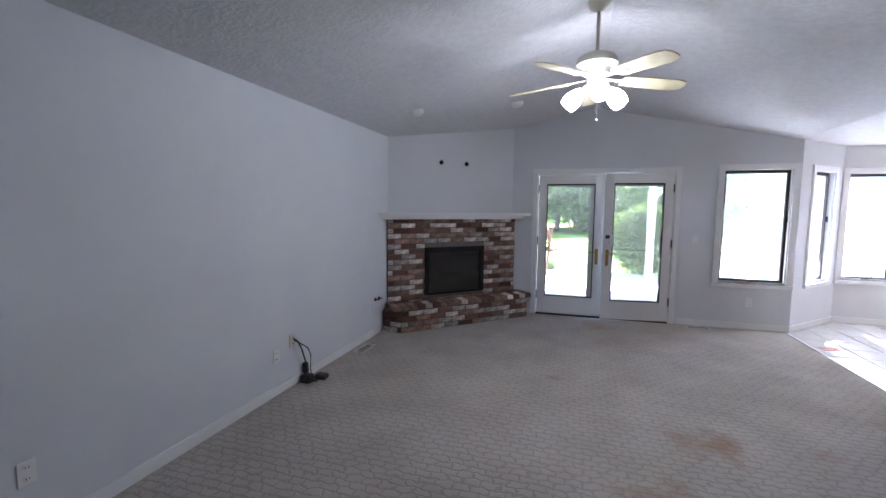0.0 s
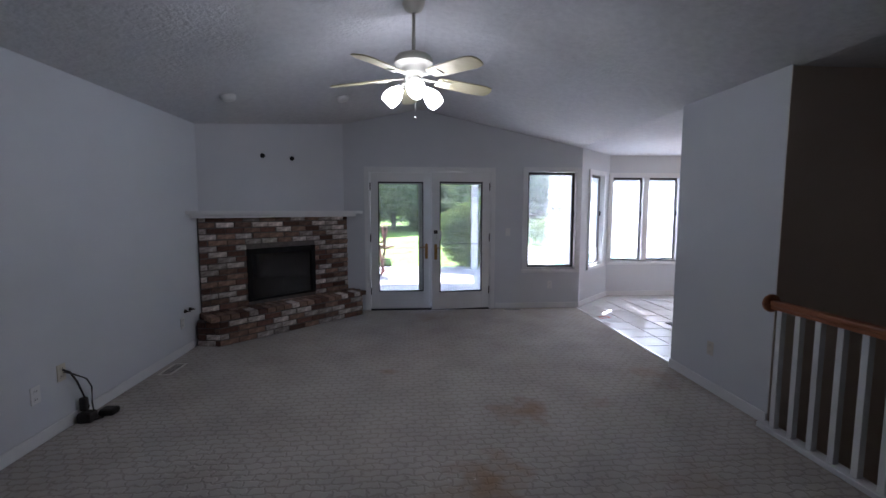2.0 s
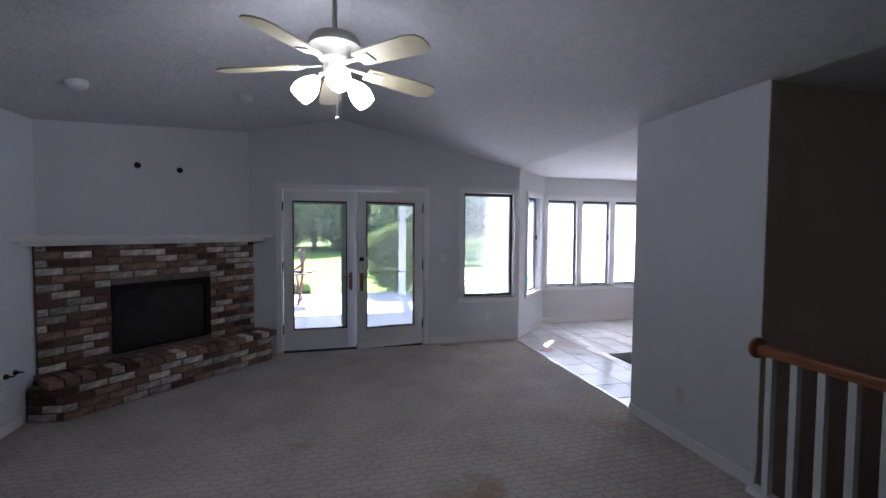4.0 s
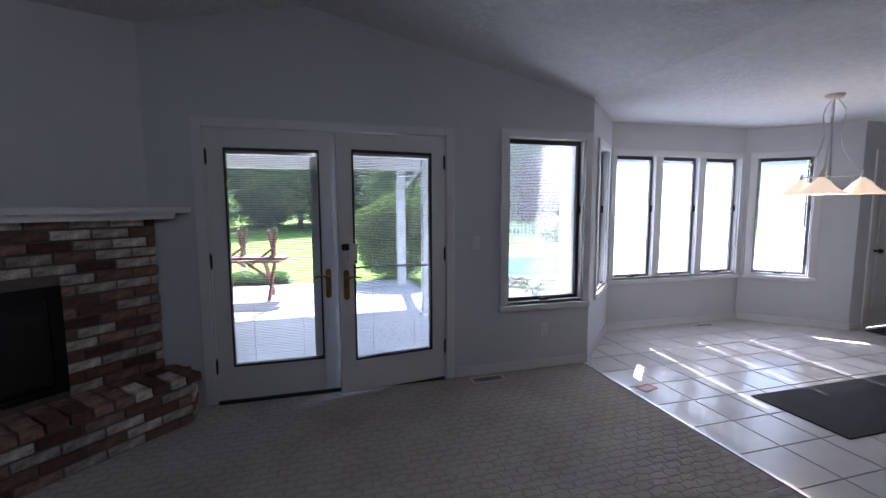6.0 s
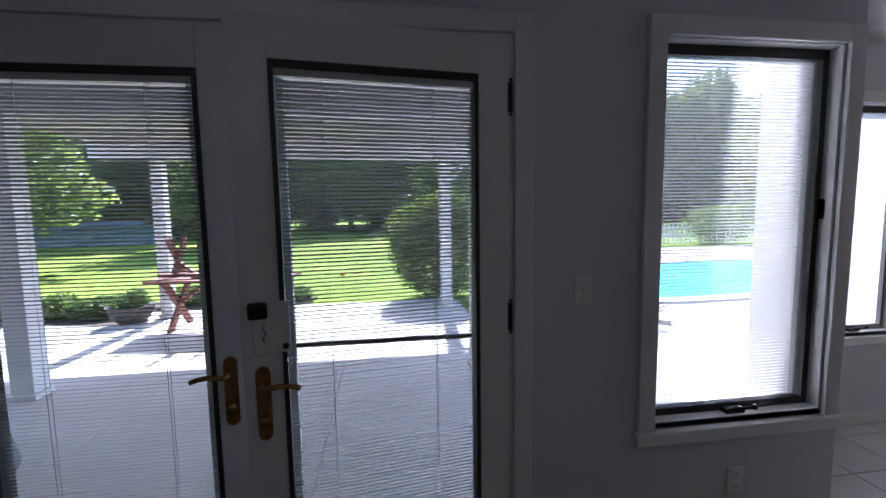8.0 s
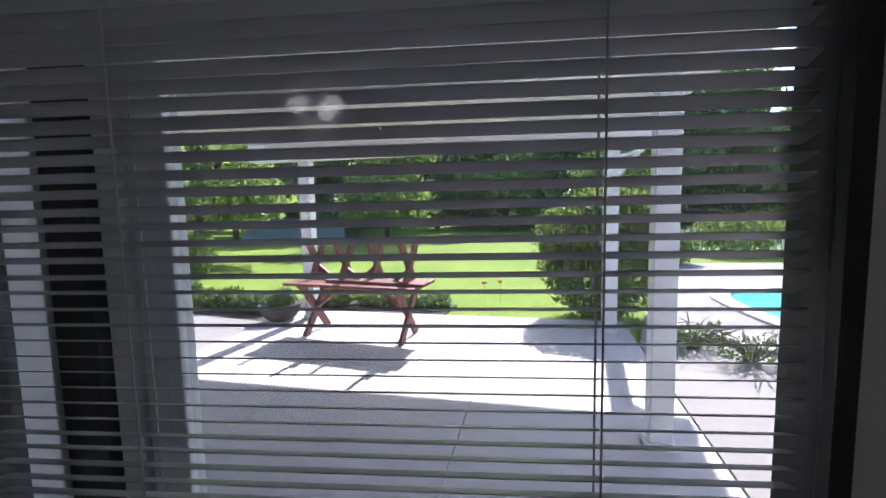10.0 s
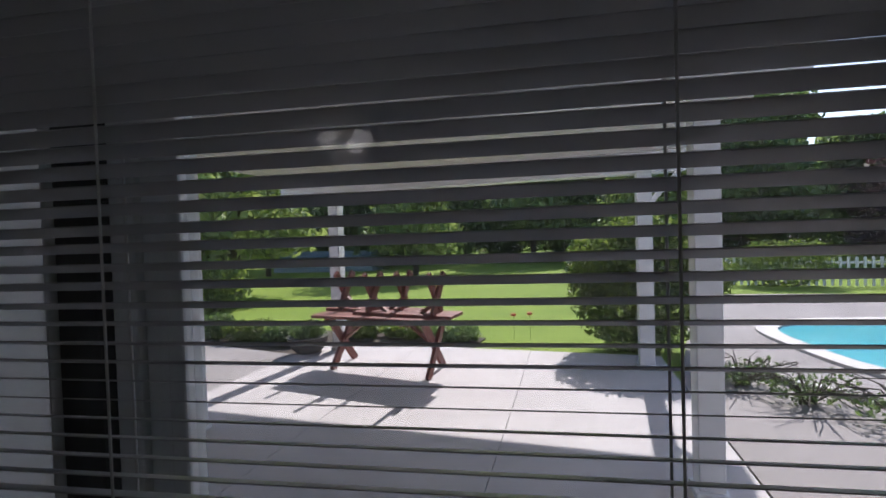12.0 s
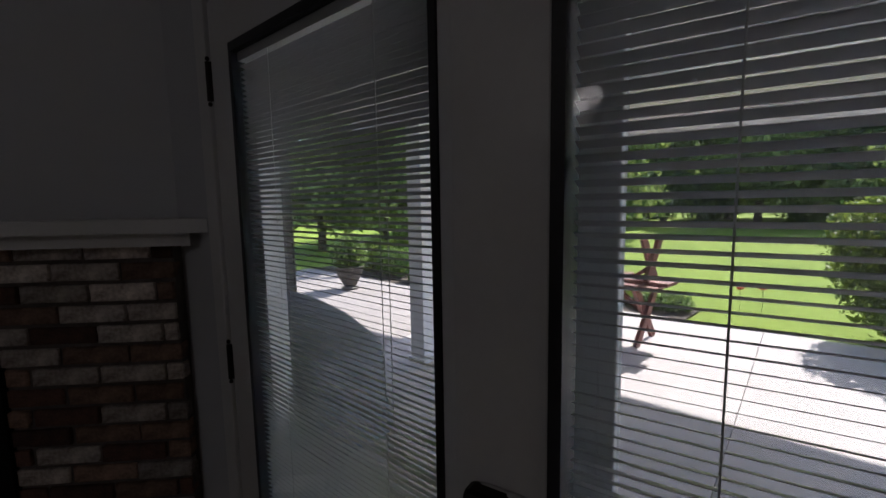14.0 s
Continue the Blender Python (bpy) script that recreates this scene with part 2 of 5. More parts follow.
GRASS = mat("mown_lawn", (0.23, 0.31, 0.055), (0.15, 0.225, 0.035), 0.9, 0.5, 40, 0.8, dist=0.03, spec=0.1)
SIDING = mat("white_siding", (0.74, 0.74, 0.74), (0.68, 0.68, 0.68), 0.6, 3, 60, 0.06)
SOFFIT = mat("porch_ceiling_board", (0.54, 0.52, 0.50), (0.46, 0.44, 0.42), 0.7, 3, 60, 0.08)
POSTW = mat("porch_post_paint", (0.76, 0.76, 0.78), (0.68, 0.68, 0.70), 0.55, 4, 80, 0.08)
REDWOOD = mat("red_stained_timber", (0.24, 0.085, 0.065), (0.14, 0.045, 0.035), 0.65, 7, 70, 0.2, per_object=0.15)
WATER = mat("pool_water", (0.16, 0.56, 0.61), (0.08, 0.46, 0.55), 0.08, 1.2, 9, 0.25, dist=0.03)
COPING = mat("pool_coping", (0.58, 0.55, 0.52), (0.48, 0.45, 0.42), 0.8, 4, 60, 0.2)
SOIL = mat("bed_mulch", (0.07, 0.05, 0.035), (0.035, 0.025, 0.018), 0.95, 10, 60, 0.8, dist=0.02)
BARK = mat("tree_bark", (0.10, 0.075, 0.055), (0.05, 0.038, 0.028), 0.95, 6, 40, 0.9, dist=0.03, stretch=(4, 4, 1))
LEAF_BUSH = leaf_mat("bush_leaf", (0.26, 0.33, 0.06), (0.04, 0.09, 0.02))
LEAF_DARK = leaf_mat("dark_tree_leaf", (0.24, 0.32, 0.10), (0.07, 0.13, 0.045))
LEAF_LIGHT = leaf_mat("light_tree_leaf", (0.34, 0.41, 0.12), (0.11, 0.18, 0.05))
LEAF_RED = leaf_mat("plum_leaf", (0.07, 0.03, 0.03), (0.03, 0.015, 0.018))
LEAF_BED = leaf_mat("bed_plant_leaf", (0.20, 0.28, 0.08), (0.06, 0.12, 0.03))
PETAL = mat("red_petal", (0.60, 0.06, 0.02), (0.5, 0.04, 0.02), 0.6, 20, 90, 0.0)
SHED = mat("blue_grey_tarp", (0.22, 0.30, 0.40), (0.17, 0.24, 0.33), 0.7, 2, 30, 0.1)
FENCEM = mat("white_fence_paint", (0.72, 0.72, 0.70), (0.62, 0.62, 0.60), 0.6, 4, 60, 0.1)
# siding darkened in its base colour to stand in for porch shade
WINGM = mat("shade_darkened_siding", (0.17, 0.165, 0.155), (0.12, 0.115, 0.11), 0.7, 3, 60, 0.1)
COVER = mat("grey_fabric_cover", (0.24, 0.25, 0.27), (0.17, 0.18, 0.20), 0.85, 3, 120, 0.3)

# ---------------------------------------------------------------- mesh helpers
I4 = Matrix.Identity(4)


def add_box(bm, lo, hi, m=I4, bevel=0.0):
    lo, hi = Vector(lo), Vector(hi)
    r = bmesh.ops.create_cube(bm, size=1, matrix=m @ Matrix.Translation((lo + hi) / 2) @ Matrix.Diagonal((*(hi - lo), 1)))
    if bevel:
        es = list({e for v in r["verts"] for e in v.link_edges})
        bmesh.ops.bevel(bm, geom=es, offset=bevel, segments=2, affect="EDGES", profile=0.5)


def add_rod(bm, a, b, r1, r2=None, seg=12):
    a, b = Vector(a), Vector(b)
    d = b - a
    m = Matrix.Translation((a + b) / 2) @ d.to_track_quat("Z", "Y").to_matrix().to_4x4()
    bmesh.ops.create_cone(bm, cap_ends=True, segments=seg, radius1=r1, radius2=r1 if r2 is None else r2, depth=d.length, matrix=m)


def add_turned(bm, profile, m=I4, seg=24):
    """A lathe: profile of (radius, height)."""
    rings = []
    for r, z in profile:
        rings.append([bm.verts.new(m @ Vector((r * math.cos(2 * math.pi * k / seg), r * math.sin(2 * math.pi * k / seg), z))) for k in range(seg)])
    for a, b in zip(rings, rings[1:]):
        for k in range(seg):
            bm.faces.new((a[k], a[(k + 1) % seg], b[(k + 1) % seg], b[k]))
    bm.faces.new(list(reversed(rings[0])))
    bm.faces.new(rings[-1])


def add_tube(bm, pts, r, seg=8):
    pts = [Vector(p) for p in pts]
    rings = []
    for i, p in enumerate(pts):
        d = (pts[min(i + 1, len(pts) - 1)] - pts[max(i - 1, 0)]).normalized()
        q = d.to_track_quat("Z", "Y").to_matrix()
        rings.append([bm.verts.new(p + q @ Vector((r * math.cos(2 * math.pi * k / seg), r * math.sin(2 * math.pi * k / seg), 0))) for k in range(seg)])
    for a, b in zip(rings, rings[1:]):
        for k in range(seg):
            bm.faces.new((a[k], a[(k + 1) % seg], b[(k + 1) % seg], b[k]))
    bm.faces.new(list(reversed(rings[0])))
    bm.faces.new(rings[-1])


def add_prism(bm, poly, z0, z1):
    a = [bm.verts.new((x, y, z0)) for x, y in poly]
    b = [bm.verts.new((x, y, z1)) for x, y in poly]
    n = len(poly)
    for k in range(n):
        bm.faces.new((a[k], a[(k + 1) % n], b[(k + 1) % n], b[k]))
    bm.faces.new(list(reversed(a)))
    bm.faces.new(b)


def finish(name, bm, material, smooth=False):
    bmesh.ops.recalc_face_normals(bm, faces=bm.faces)
    me = bpy.data.meshes.new(name)
    bm.to_mesh(me)
    bm.free()
    me.materials.append(material)
    if smooth:
        me.shade_smooth()
        me.set_sharp_from_angle(angle=radians(40))
    return new(name, me)


def part(name, bm, material, parent, label="", smooth=False):
    o = finish(name, bm, material, smooth)
    o.parent = parent
    if label:
        tagged(o, label)
    return o


def thing(name, m, label, category, group="", kind=""):
    o = new(name)
    o.empty_display_size = 0.1
    o.matrix_world = m
    return tagged(o, label, category, group, kind)


def solo(name, bm, material, label, category, group="", kind="", smooth=False, m=I4):
    o = finish(name, bm, material, smooth)
    o.matrix_world = m
    return tagged(o, label, category, group, kind)


def box(lo, hi, bevel=0.0, m=I4):
    bm = bmesh.new()
    add_box(bm, lo, hi, m, bevel)
    return bm


def run(p0, p1):
    """Frame along a wall from p0 to p1: x along, y to the left of the way, z up."""
    d = Vector((p1[0] - p0[0], p1[1] - p0[1]))
    return pose(p0[0], p0[1], 0, 0, 0, math.degrees(math.atan2(d.y, d.x))), d.length


def wall_mesh(length, z0, z1, thick, openings):
    """A wall along x, its room face at y = 0, thick towards +y, with openings (a, b, za, zb) through it."""
    bm = bmesh.new()
    x = 0.0
    for a, b, za, zb in sorted(openings):
        if a > x:
            add_box(bm, (x, 0, z0), (a, thick, z1))
        if za > z0:
            add_box(bm, (a, 0, z0), (b, thick, za))
        if zb < z1:
            add_box(bm, (a, 0, zb), (b, thick, z1))
        x = b
    if x < length:
        add_box(bm, (x, 0, z0), (length, thick, z1))
    return bm


# ---------------------------------------------------------------- structure
RIDGE_X, RIDGE_Z, EAVE = 2.52, 2.98, 2.46
ROOM_X, BACK_Y = 4.95, -9.2
T = 0.16
A, B, C, D, E = (4.99, 0.0), (5.83, 0.85), (7.82, 0.85), (8.62, 0.05), (10.2, 0.05)
WIN_LO, WIN_HI = 0.63, 2.09

# far wall with the french doors
bm = wall_mesh(5.0, -0.16, EAVE, T, [(1.77, 3.59, -0.02, 2.075), (4.155, 4.915, WIN_LO, WIN_HI)])
v = [bm.verts.new(p) for p in ((0, 0, EAVE), (4.95, 0, EAVE), (RIDGE_X, 0, RIDGE_Z + 0.03), (0, T, EAVE), (4.95, T, EAVE), (RIDGE_X, T, RIDGE_Z + 0.03))]
for f in ((0, 1, 2), (5, 4, 3), (0, 3, 4, 1), (1, 4, 5, 2), (2, 5, 3, 0)):
    bm.faces.new([v[k] for k in f])
solo("wall_north", bm, WALL, "pale bluish white painted gable wall with french doors", "wall", kind="structure")
solo("wall_west", box((-T, BACK_Y, -0.16), (0, T, EAVE + 0.05)), WALL, "long pale bluish white painted wall", "wall", kind="structure")
solo("wall_south", box((-T, BACK_Y - T, -0.16), (10.36, BACK_Y, 3.1)), WALL, "plain painted wall closing the room", "wall", kind="structure")
# corner chimney breast behind the fireplace
FP = pose(0.0, -1.45, 0, 0, 0, 45)
bm = bmesh.new()
add_prism(bm, [(0.0, -1.40), (1.40, 0.0), (0.0, 0.0)], 0, 2.90)
solo("wall_chimney_breast", bm, WALL, "pale painted diagonal corner wall above the fireplace", "wall", kind="structure")
# stub wall between living room and nook, and stairwell walls
bm = bmesh.new()
add_box(bm, (4.90, -3.70, 0), (5.03, -2.56, EAVE + 0.01), bevel=0.008)
solo("wall_stub", bm, WALL, "short pale painted partition wall end beside the stairwell", "wall", kind="structure")
solo("wall_stair_north", box((5.03, -3.70, -2.6), (10.2, -3.58, EAVE)), TAN, "tan painted stairwell wall", "wall", kind="structure")
solo("wall_stub_return", box((4.90, -3.703, -2.6), (5.03, -3.70, EAVE)), TAN, "tan painted return of the partition", "wall", kind="structure")
solo("wall_stair_east", box((6.25, -7.6, -2.6), (6.37, -3.70, EAVE)), TAN, "tan painted wall on the far side of the stairs", "wall", kind="structure")
solo("wall_stair_south", box((4.95, -7.72, -2.6), (6.37, -7.6, EAVE)), TAN, "tan painted wall at the head of the stairs", "wall", kind="structure")
solo("wall_east", box((10.2, BACK_Y, -0.16), (10.36, 0.21, EAVE)), WALL, "plain pale painted wall of the nook", "wall", kind="structure")

# bay walls
def bay_wall(name, p0, p1, openings, label):
    m, n = run(p0, p1)
    return solo(name, wall_mesh(n, -0.16, EAVE, T, openings), WALL, label, "wall", kind="structure", m=m), m, n


NARROW = [(0.36, 0.93, WIN_LO, WIN_HI)]
TRIPLE = [(0.065, 1.925, WIN_LO, WIN_HI)]
ANGLED = [(0.13, 0.71, WIN_LO, WIN_HI)]
_, M_AB, L_AB = bay_wall("wall_bay_west", A, B, NARROW, "narrow angled bay wall with one window")
_, M_BC, L_BC = bay_wall("wall_bay_north", B, C, TRIPLE, "bay wall with three windows")
_, M_CD, L_CD = bay_wall("wall_bay_east", C, D, ANGLED, "angled bay wall with one window")
_, M_DE, L_DE = bay_wall("wall_nook_north", D, E, [(0.27, 1.13, -0.02, 2.06)], "pale painted wall beside the bay with a door")

# ceilings
bm = bmesh.new()
for x0, z0, x1, z1 in ((-T, EAVE - 0.03, RIDGE_X, RIDGE_Z), (RIDGE_X, RIDGE_Z, ROOM_X, EAVE)):
    v = [bm.verts.new(p) for p in ((x0, BACK_Y - T, z0), (x1, BACK_Y - T, z1), (x1, T + 0.05, z1), (x0, T + 0.05, z0),
                                   (x0, BACK_Y - T, z0 + 0.2), (x1, BACK_Y - T, z1 + 0.2), (x1, T + 0.05, z1 + 0.2), (x0, T + 0.05, z0 + 0.2))]
    for f in ((3, 2, 1, 0), (4, 5, 6, 7), (0, 1, 5, 4), (1, 2, 6, 5), (2, 3, 7, 6), (3, 0, 4, 7)):
        bm.faces.new([v[k] for k in f])
solo("ceiling_vault", bm, CEIL, "textured white vaulted ceiling with a ridge", "ceiling", kind="structure")
bm = bmesh.new()
add_prism(bm, [(ROOM_X, BACK_Y - T), (10.36, BACK_Y - T), (10.36, 0.22), (8.74, 0.24), (7.95, 1.08), (5.70, 1.08), (4.80, 0.19), (ROOM_X, 0.165)], EAVE, EAVE + 0.2)
solo("ceiling_nook", bm, CEIL, "textured white flat ceiling over the nook", "ceiling", kind="structure")

# floors
solo("floor_carpet", box((-T, BACK_Y - T, -0.16), (4.95, T, 0)), CARPET, "worn beige patterned carpet with brown stains", "floor", kind="structure")
bm = bmesh.new()
add_prism(bm, [(4.95, -3.58), (10.2, -3.58), (10.2, 0.20), (8.68, 0.20), (7.90, 1.0), (5.75, 1.0), (4.95, 0.16)], -0.16, -0.006)
nook_floor = solo("floor_tile", bm, GROUT, "pale glazed square floor tiles with dark grout", "floor", kind="structure")
solo("floor_hall", box((6.37, BACK_Y, -0.16), (10.2, -3.70, 0)), CARPET, "beige carpet of the hall", "floor", kind="structure")
solo("floor_landing", box((4.95, BACK_Y, -0.16), (6.37, -7.72, 0)), CARPET, "beige carpet of the landing", "floor", kind="structure")
solo("floor_stairwell", box((4.95, -7.7, -2.7), (6.37, -3.6, -2.6)), DARKWOOD, "dark wooden floor at the foot of the stairs", "floor", kind="structure")
solo("wall_stair_west", box((4.83, -7.72, -2.6), (4.948, -3.70, -0.165)), TAN, "tan painted side of the stairwell", "wall", kind="structure")


# baseboards
def baseboard(p0, p1, cuts=()):
    m, n = run(p0, p1)
    bm = bmesh.new()
    x = 0.0
    for a, b in list(cuts) + [(n, n)]:
        if a > x:
            add_box(bm, (x, -0.014, 0.0), (a, -0.002, 0.085), bevel=0.004)
        x = b
    solo("baseboard", bm, TRIM, "white painted baseboard along the wall", "baseboard", "baseboards", "structure", m=m)


baseboard((0.0, BACK_Y), (0.0, -1.66))
baseboard((1.70, 0.0), (4.98, 0.0), [(0.0, 1.98)])
baseboard(A, B)
baseboard(B, C)
baseboard(C, D)
baseboard((4.90, -2.56), (4.90, -3.70))
baseboard(D, E, [(0.19, 1.21)])
baseboard(E, (10.2, -3.5))
solo("threshold_strip", box((4.945, -2.56, 0.0), (4.975, -0.02, 0.008), 0.002), STEEL, "thin metal strip between carpet and tile", "threshold", kind="structure")


# ---------------------------------------------------------------- windows
def casement(name, m, a, b, label, n_panes=1, blind=0, screen=SCREEN, gap_a=0.011, gap_b=0.002, raised=0.006):
    """Window with casing, sill, dark sash, pane, screen and crank. m: the wall's frame; a, b: the opening along the wall."""
    w = thing(name, m, label, "window", "windows", "structure")
    lo, hi = WIN_LO, WIN_HI
    cw = 0.07
    bm = bmesh.new()
    add_box(bm, (a - cw, -0.022, lo - 0.02), (a, -0.001, hi + cw), bevel=0.004)
    add_box(bm, (b, -0.022, lo - 0.02), (b + cw, -0.001, hi + cw), bevel=0.004)
    add_box(bm, (a, -0.022, hi), (b, -0.001, hi + cw), bevel=0.004)
    part("casing", bm, TRIM, w)
    part("window_sill", box((a - cw - 0.01, -0.035, lo - 0.075), (b + cw + 0.01, -0.001, lo - 0.02), 0.006), TRIM, w)
    bm = bmesh.new()
    add_box(bm, (a, 0.0, lo - 0.02), (b, T - 0.01, lo + 0.004))
    add_box(bm, (a, 0.0, hi - 0.004), (b, T - 0.01, hi))
    add_box(bm, (a, 0.0, lo + 0.004), (a + 0.012, T - 0.01, hi - 0.004))
    add_box(bm, (b - 0.012, 0.0, lo + 0.004), (b, T - 0.01, hi - 0.004))
    gap = 0.10
    pw = (b - a - 0.024 - gap * (n_panes - 1)) / n_panes
    for k in range(n_panes - 1):
        x = a + 0.012 + (k + 1) * pw + k * gap
        add_box(bm, (x, -0.012, lo + 0.004), (x + gap, T - 0.01, hi - 0.004))
    part("window_frame", bm, TRIM, w)
    for k in range(n_panes):
        x0 = a + 0.012 + k * (pw + gap)
        x1 = x0 + pw
        s = 0.030
        bm = bmesh.new()
        add_box(bm, (x0, 0.05, lo + 0.004), (x0 + s, 0.085, hi - 0.004))
        add_box(bm, (x1 - s, 0.05, lo + 0.004), (x1, 0.085, hi - 0.004))
        add_box(bm, (x0 + s, 0.05, lo + 0.004), (x1 - s, 0.085, lo + 0.004 + s))
        bay = screen is BAYSCREEN
        part("sash", bm, SASHG if bay else SASHD, w, "grey weathered sash" if bay else "dark weathered sash")
        part("top_rail", box((x0 + s, 0.05, hi - 0.004 - s * 1.3), (x1 - s, 0.085, hi - 0.004)), SASHD, w, "dark weathered top rail")
        part("edge_strip", box((x1 - s - 0.001, 0.046, lo + 0.03), (x1 - s + 0.008, 0.0495, hi - 0.03)), SASHD, w, "dark weatherstrip")
        p = part("pane", box((x0 + s, 0.066, lo + 0.034), (x1 - s, 0.070, hi - 0.043)), GLASS, w)
        p.visible_shadow = False
        if screen is BAYSCREEN:
            part("shade", box((x0 + s + gap_a, 0.0745, lo + 0.034 + raised), (x1 - s - gap_b, 0.0755, hi - 0.043)), screen, w, "lowered translucent white shade")
        else:
            part("insect_screen", box((x0 + s, 0.0745, lo + 0.034), (x1 - s, 0.0755, hi - 0.043)), screen, w, "fine pale insect screen")
        xc = (x0 + x1) / 2
        bm = bmesh.new()
        add_box(bm, (xc - 0.045, 0.012, lo + 0.004), (xc + 0.045, 0.050, lo + 0.024), bevel=0.005)
        add_rod(bm, (xc, 0.025, lo + 0.02), (xc + 0.07, -0.005, lo + 0.032), 0.006)
        add_rod(bm, (xc + 0.07, -0.005, lo + 0.026), (xc + 0.07, -0.005, lo + 0.046), 0.009)
        part("crank", bm, BRONZE, w, "dark folding crank handle")
        part("sash_lock", box((x1 - 0.012, 0.03, 1.42), (x1 + 0.004, 0.05, 1.50), 0.004), BRONZE, w)
        if blind:
            n = int((hi - lo - 0.083) / 0.0135) + 1
            bmj = bmesh.new()
            for i in range(n):
                z = lo + 0.040 + i * 0.0135
                add_box(bmj, (x0 + s + 0.002, -0.0066, -0.0003), (x1 - s - 0.001, 0.0066, 0.0003), pose(0, 0.092, z, -18, 0, 0))
            tagged(part("blind_slats", bmj, WSLAT, w, "row of thin white blind slats"), kind="stuff")
    return w


M_FAR, _ = run((0, 0), (5, 0))
casement("window_1", M_FAR, 4.155, 4.915, "white cased casement window with a blind, beside the doors", blind=1)
casement("window_2", M_AB, *NARROW[0][:2], "narrow white cased casement window in the bay", screen=BAYSCREEN, raised=0.2)
casement("window_3", M_BC, *TRIPLE[0][:2], "row of three casement windows in one white frame", 3, screen=BAYSCREEN)
casement("window_4", M_CD, *ANGLED[0][:2], "single bright casement window in the angled bay wall", screen=BAYSCREEN, gap_b=0.02, raised=0.16)

# ---------------------------------------------------------------- french doors
X0, X1, DTOP = 1.79, 3.57, 2.055
frame_ob = thing("door_frame", I4, "white painted french door casing and jamb", "door frame", kind="structure")
bm = bmesh.new()
add_box(bm, (1.70, -0.022, 0), (1.77, -0.001, 2.145), bevel=0.004)
add_box(bm, (3.59, -0.022, 0), (3.66, -0.001, 2.145), bevel=0.004)
add_box(bm, (1.77, -0.022, 2.075), (3.59, -0.001, 2.145), bevel=0.004)
part("casing", bm, TRIM, frame_ob)
bm = bmesh.new()
add_box(bm, (1.77, -0.005, 0.0), (1.786, T, 2.075))
add_box(bm, (3.574, -0.005, 0.0), (3.59, T, 2.075))
add_box(bm, (1.786, -0.005, 2.059), (3.574, T, 2.075))
part("jamb", bm, TRIM, frame_ob)
part("sill", box((1.786, -0.03, -0.02), (3.574, T + 0.05, 0.022), 0.004), GASKET, frame_ob, "dark metal door sill")

ST, G_LO, G_HI = 0.115, 0.285, 1.93
SLAT_STEP = 0.0128


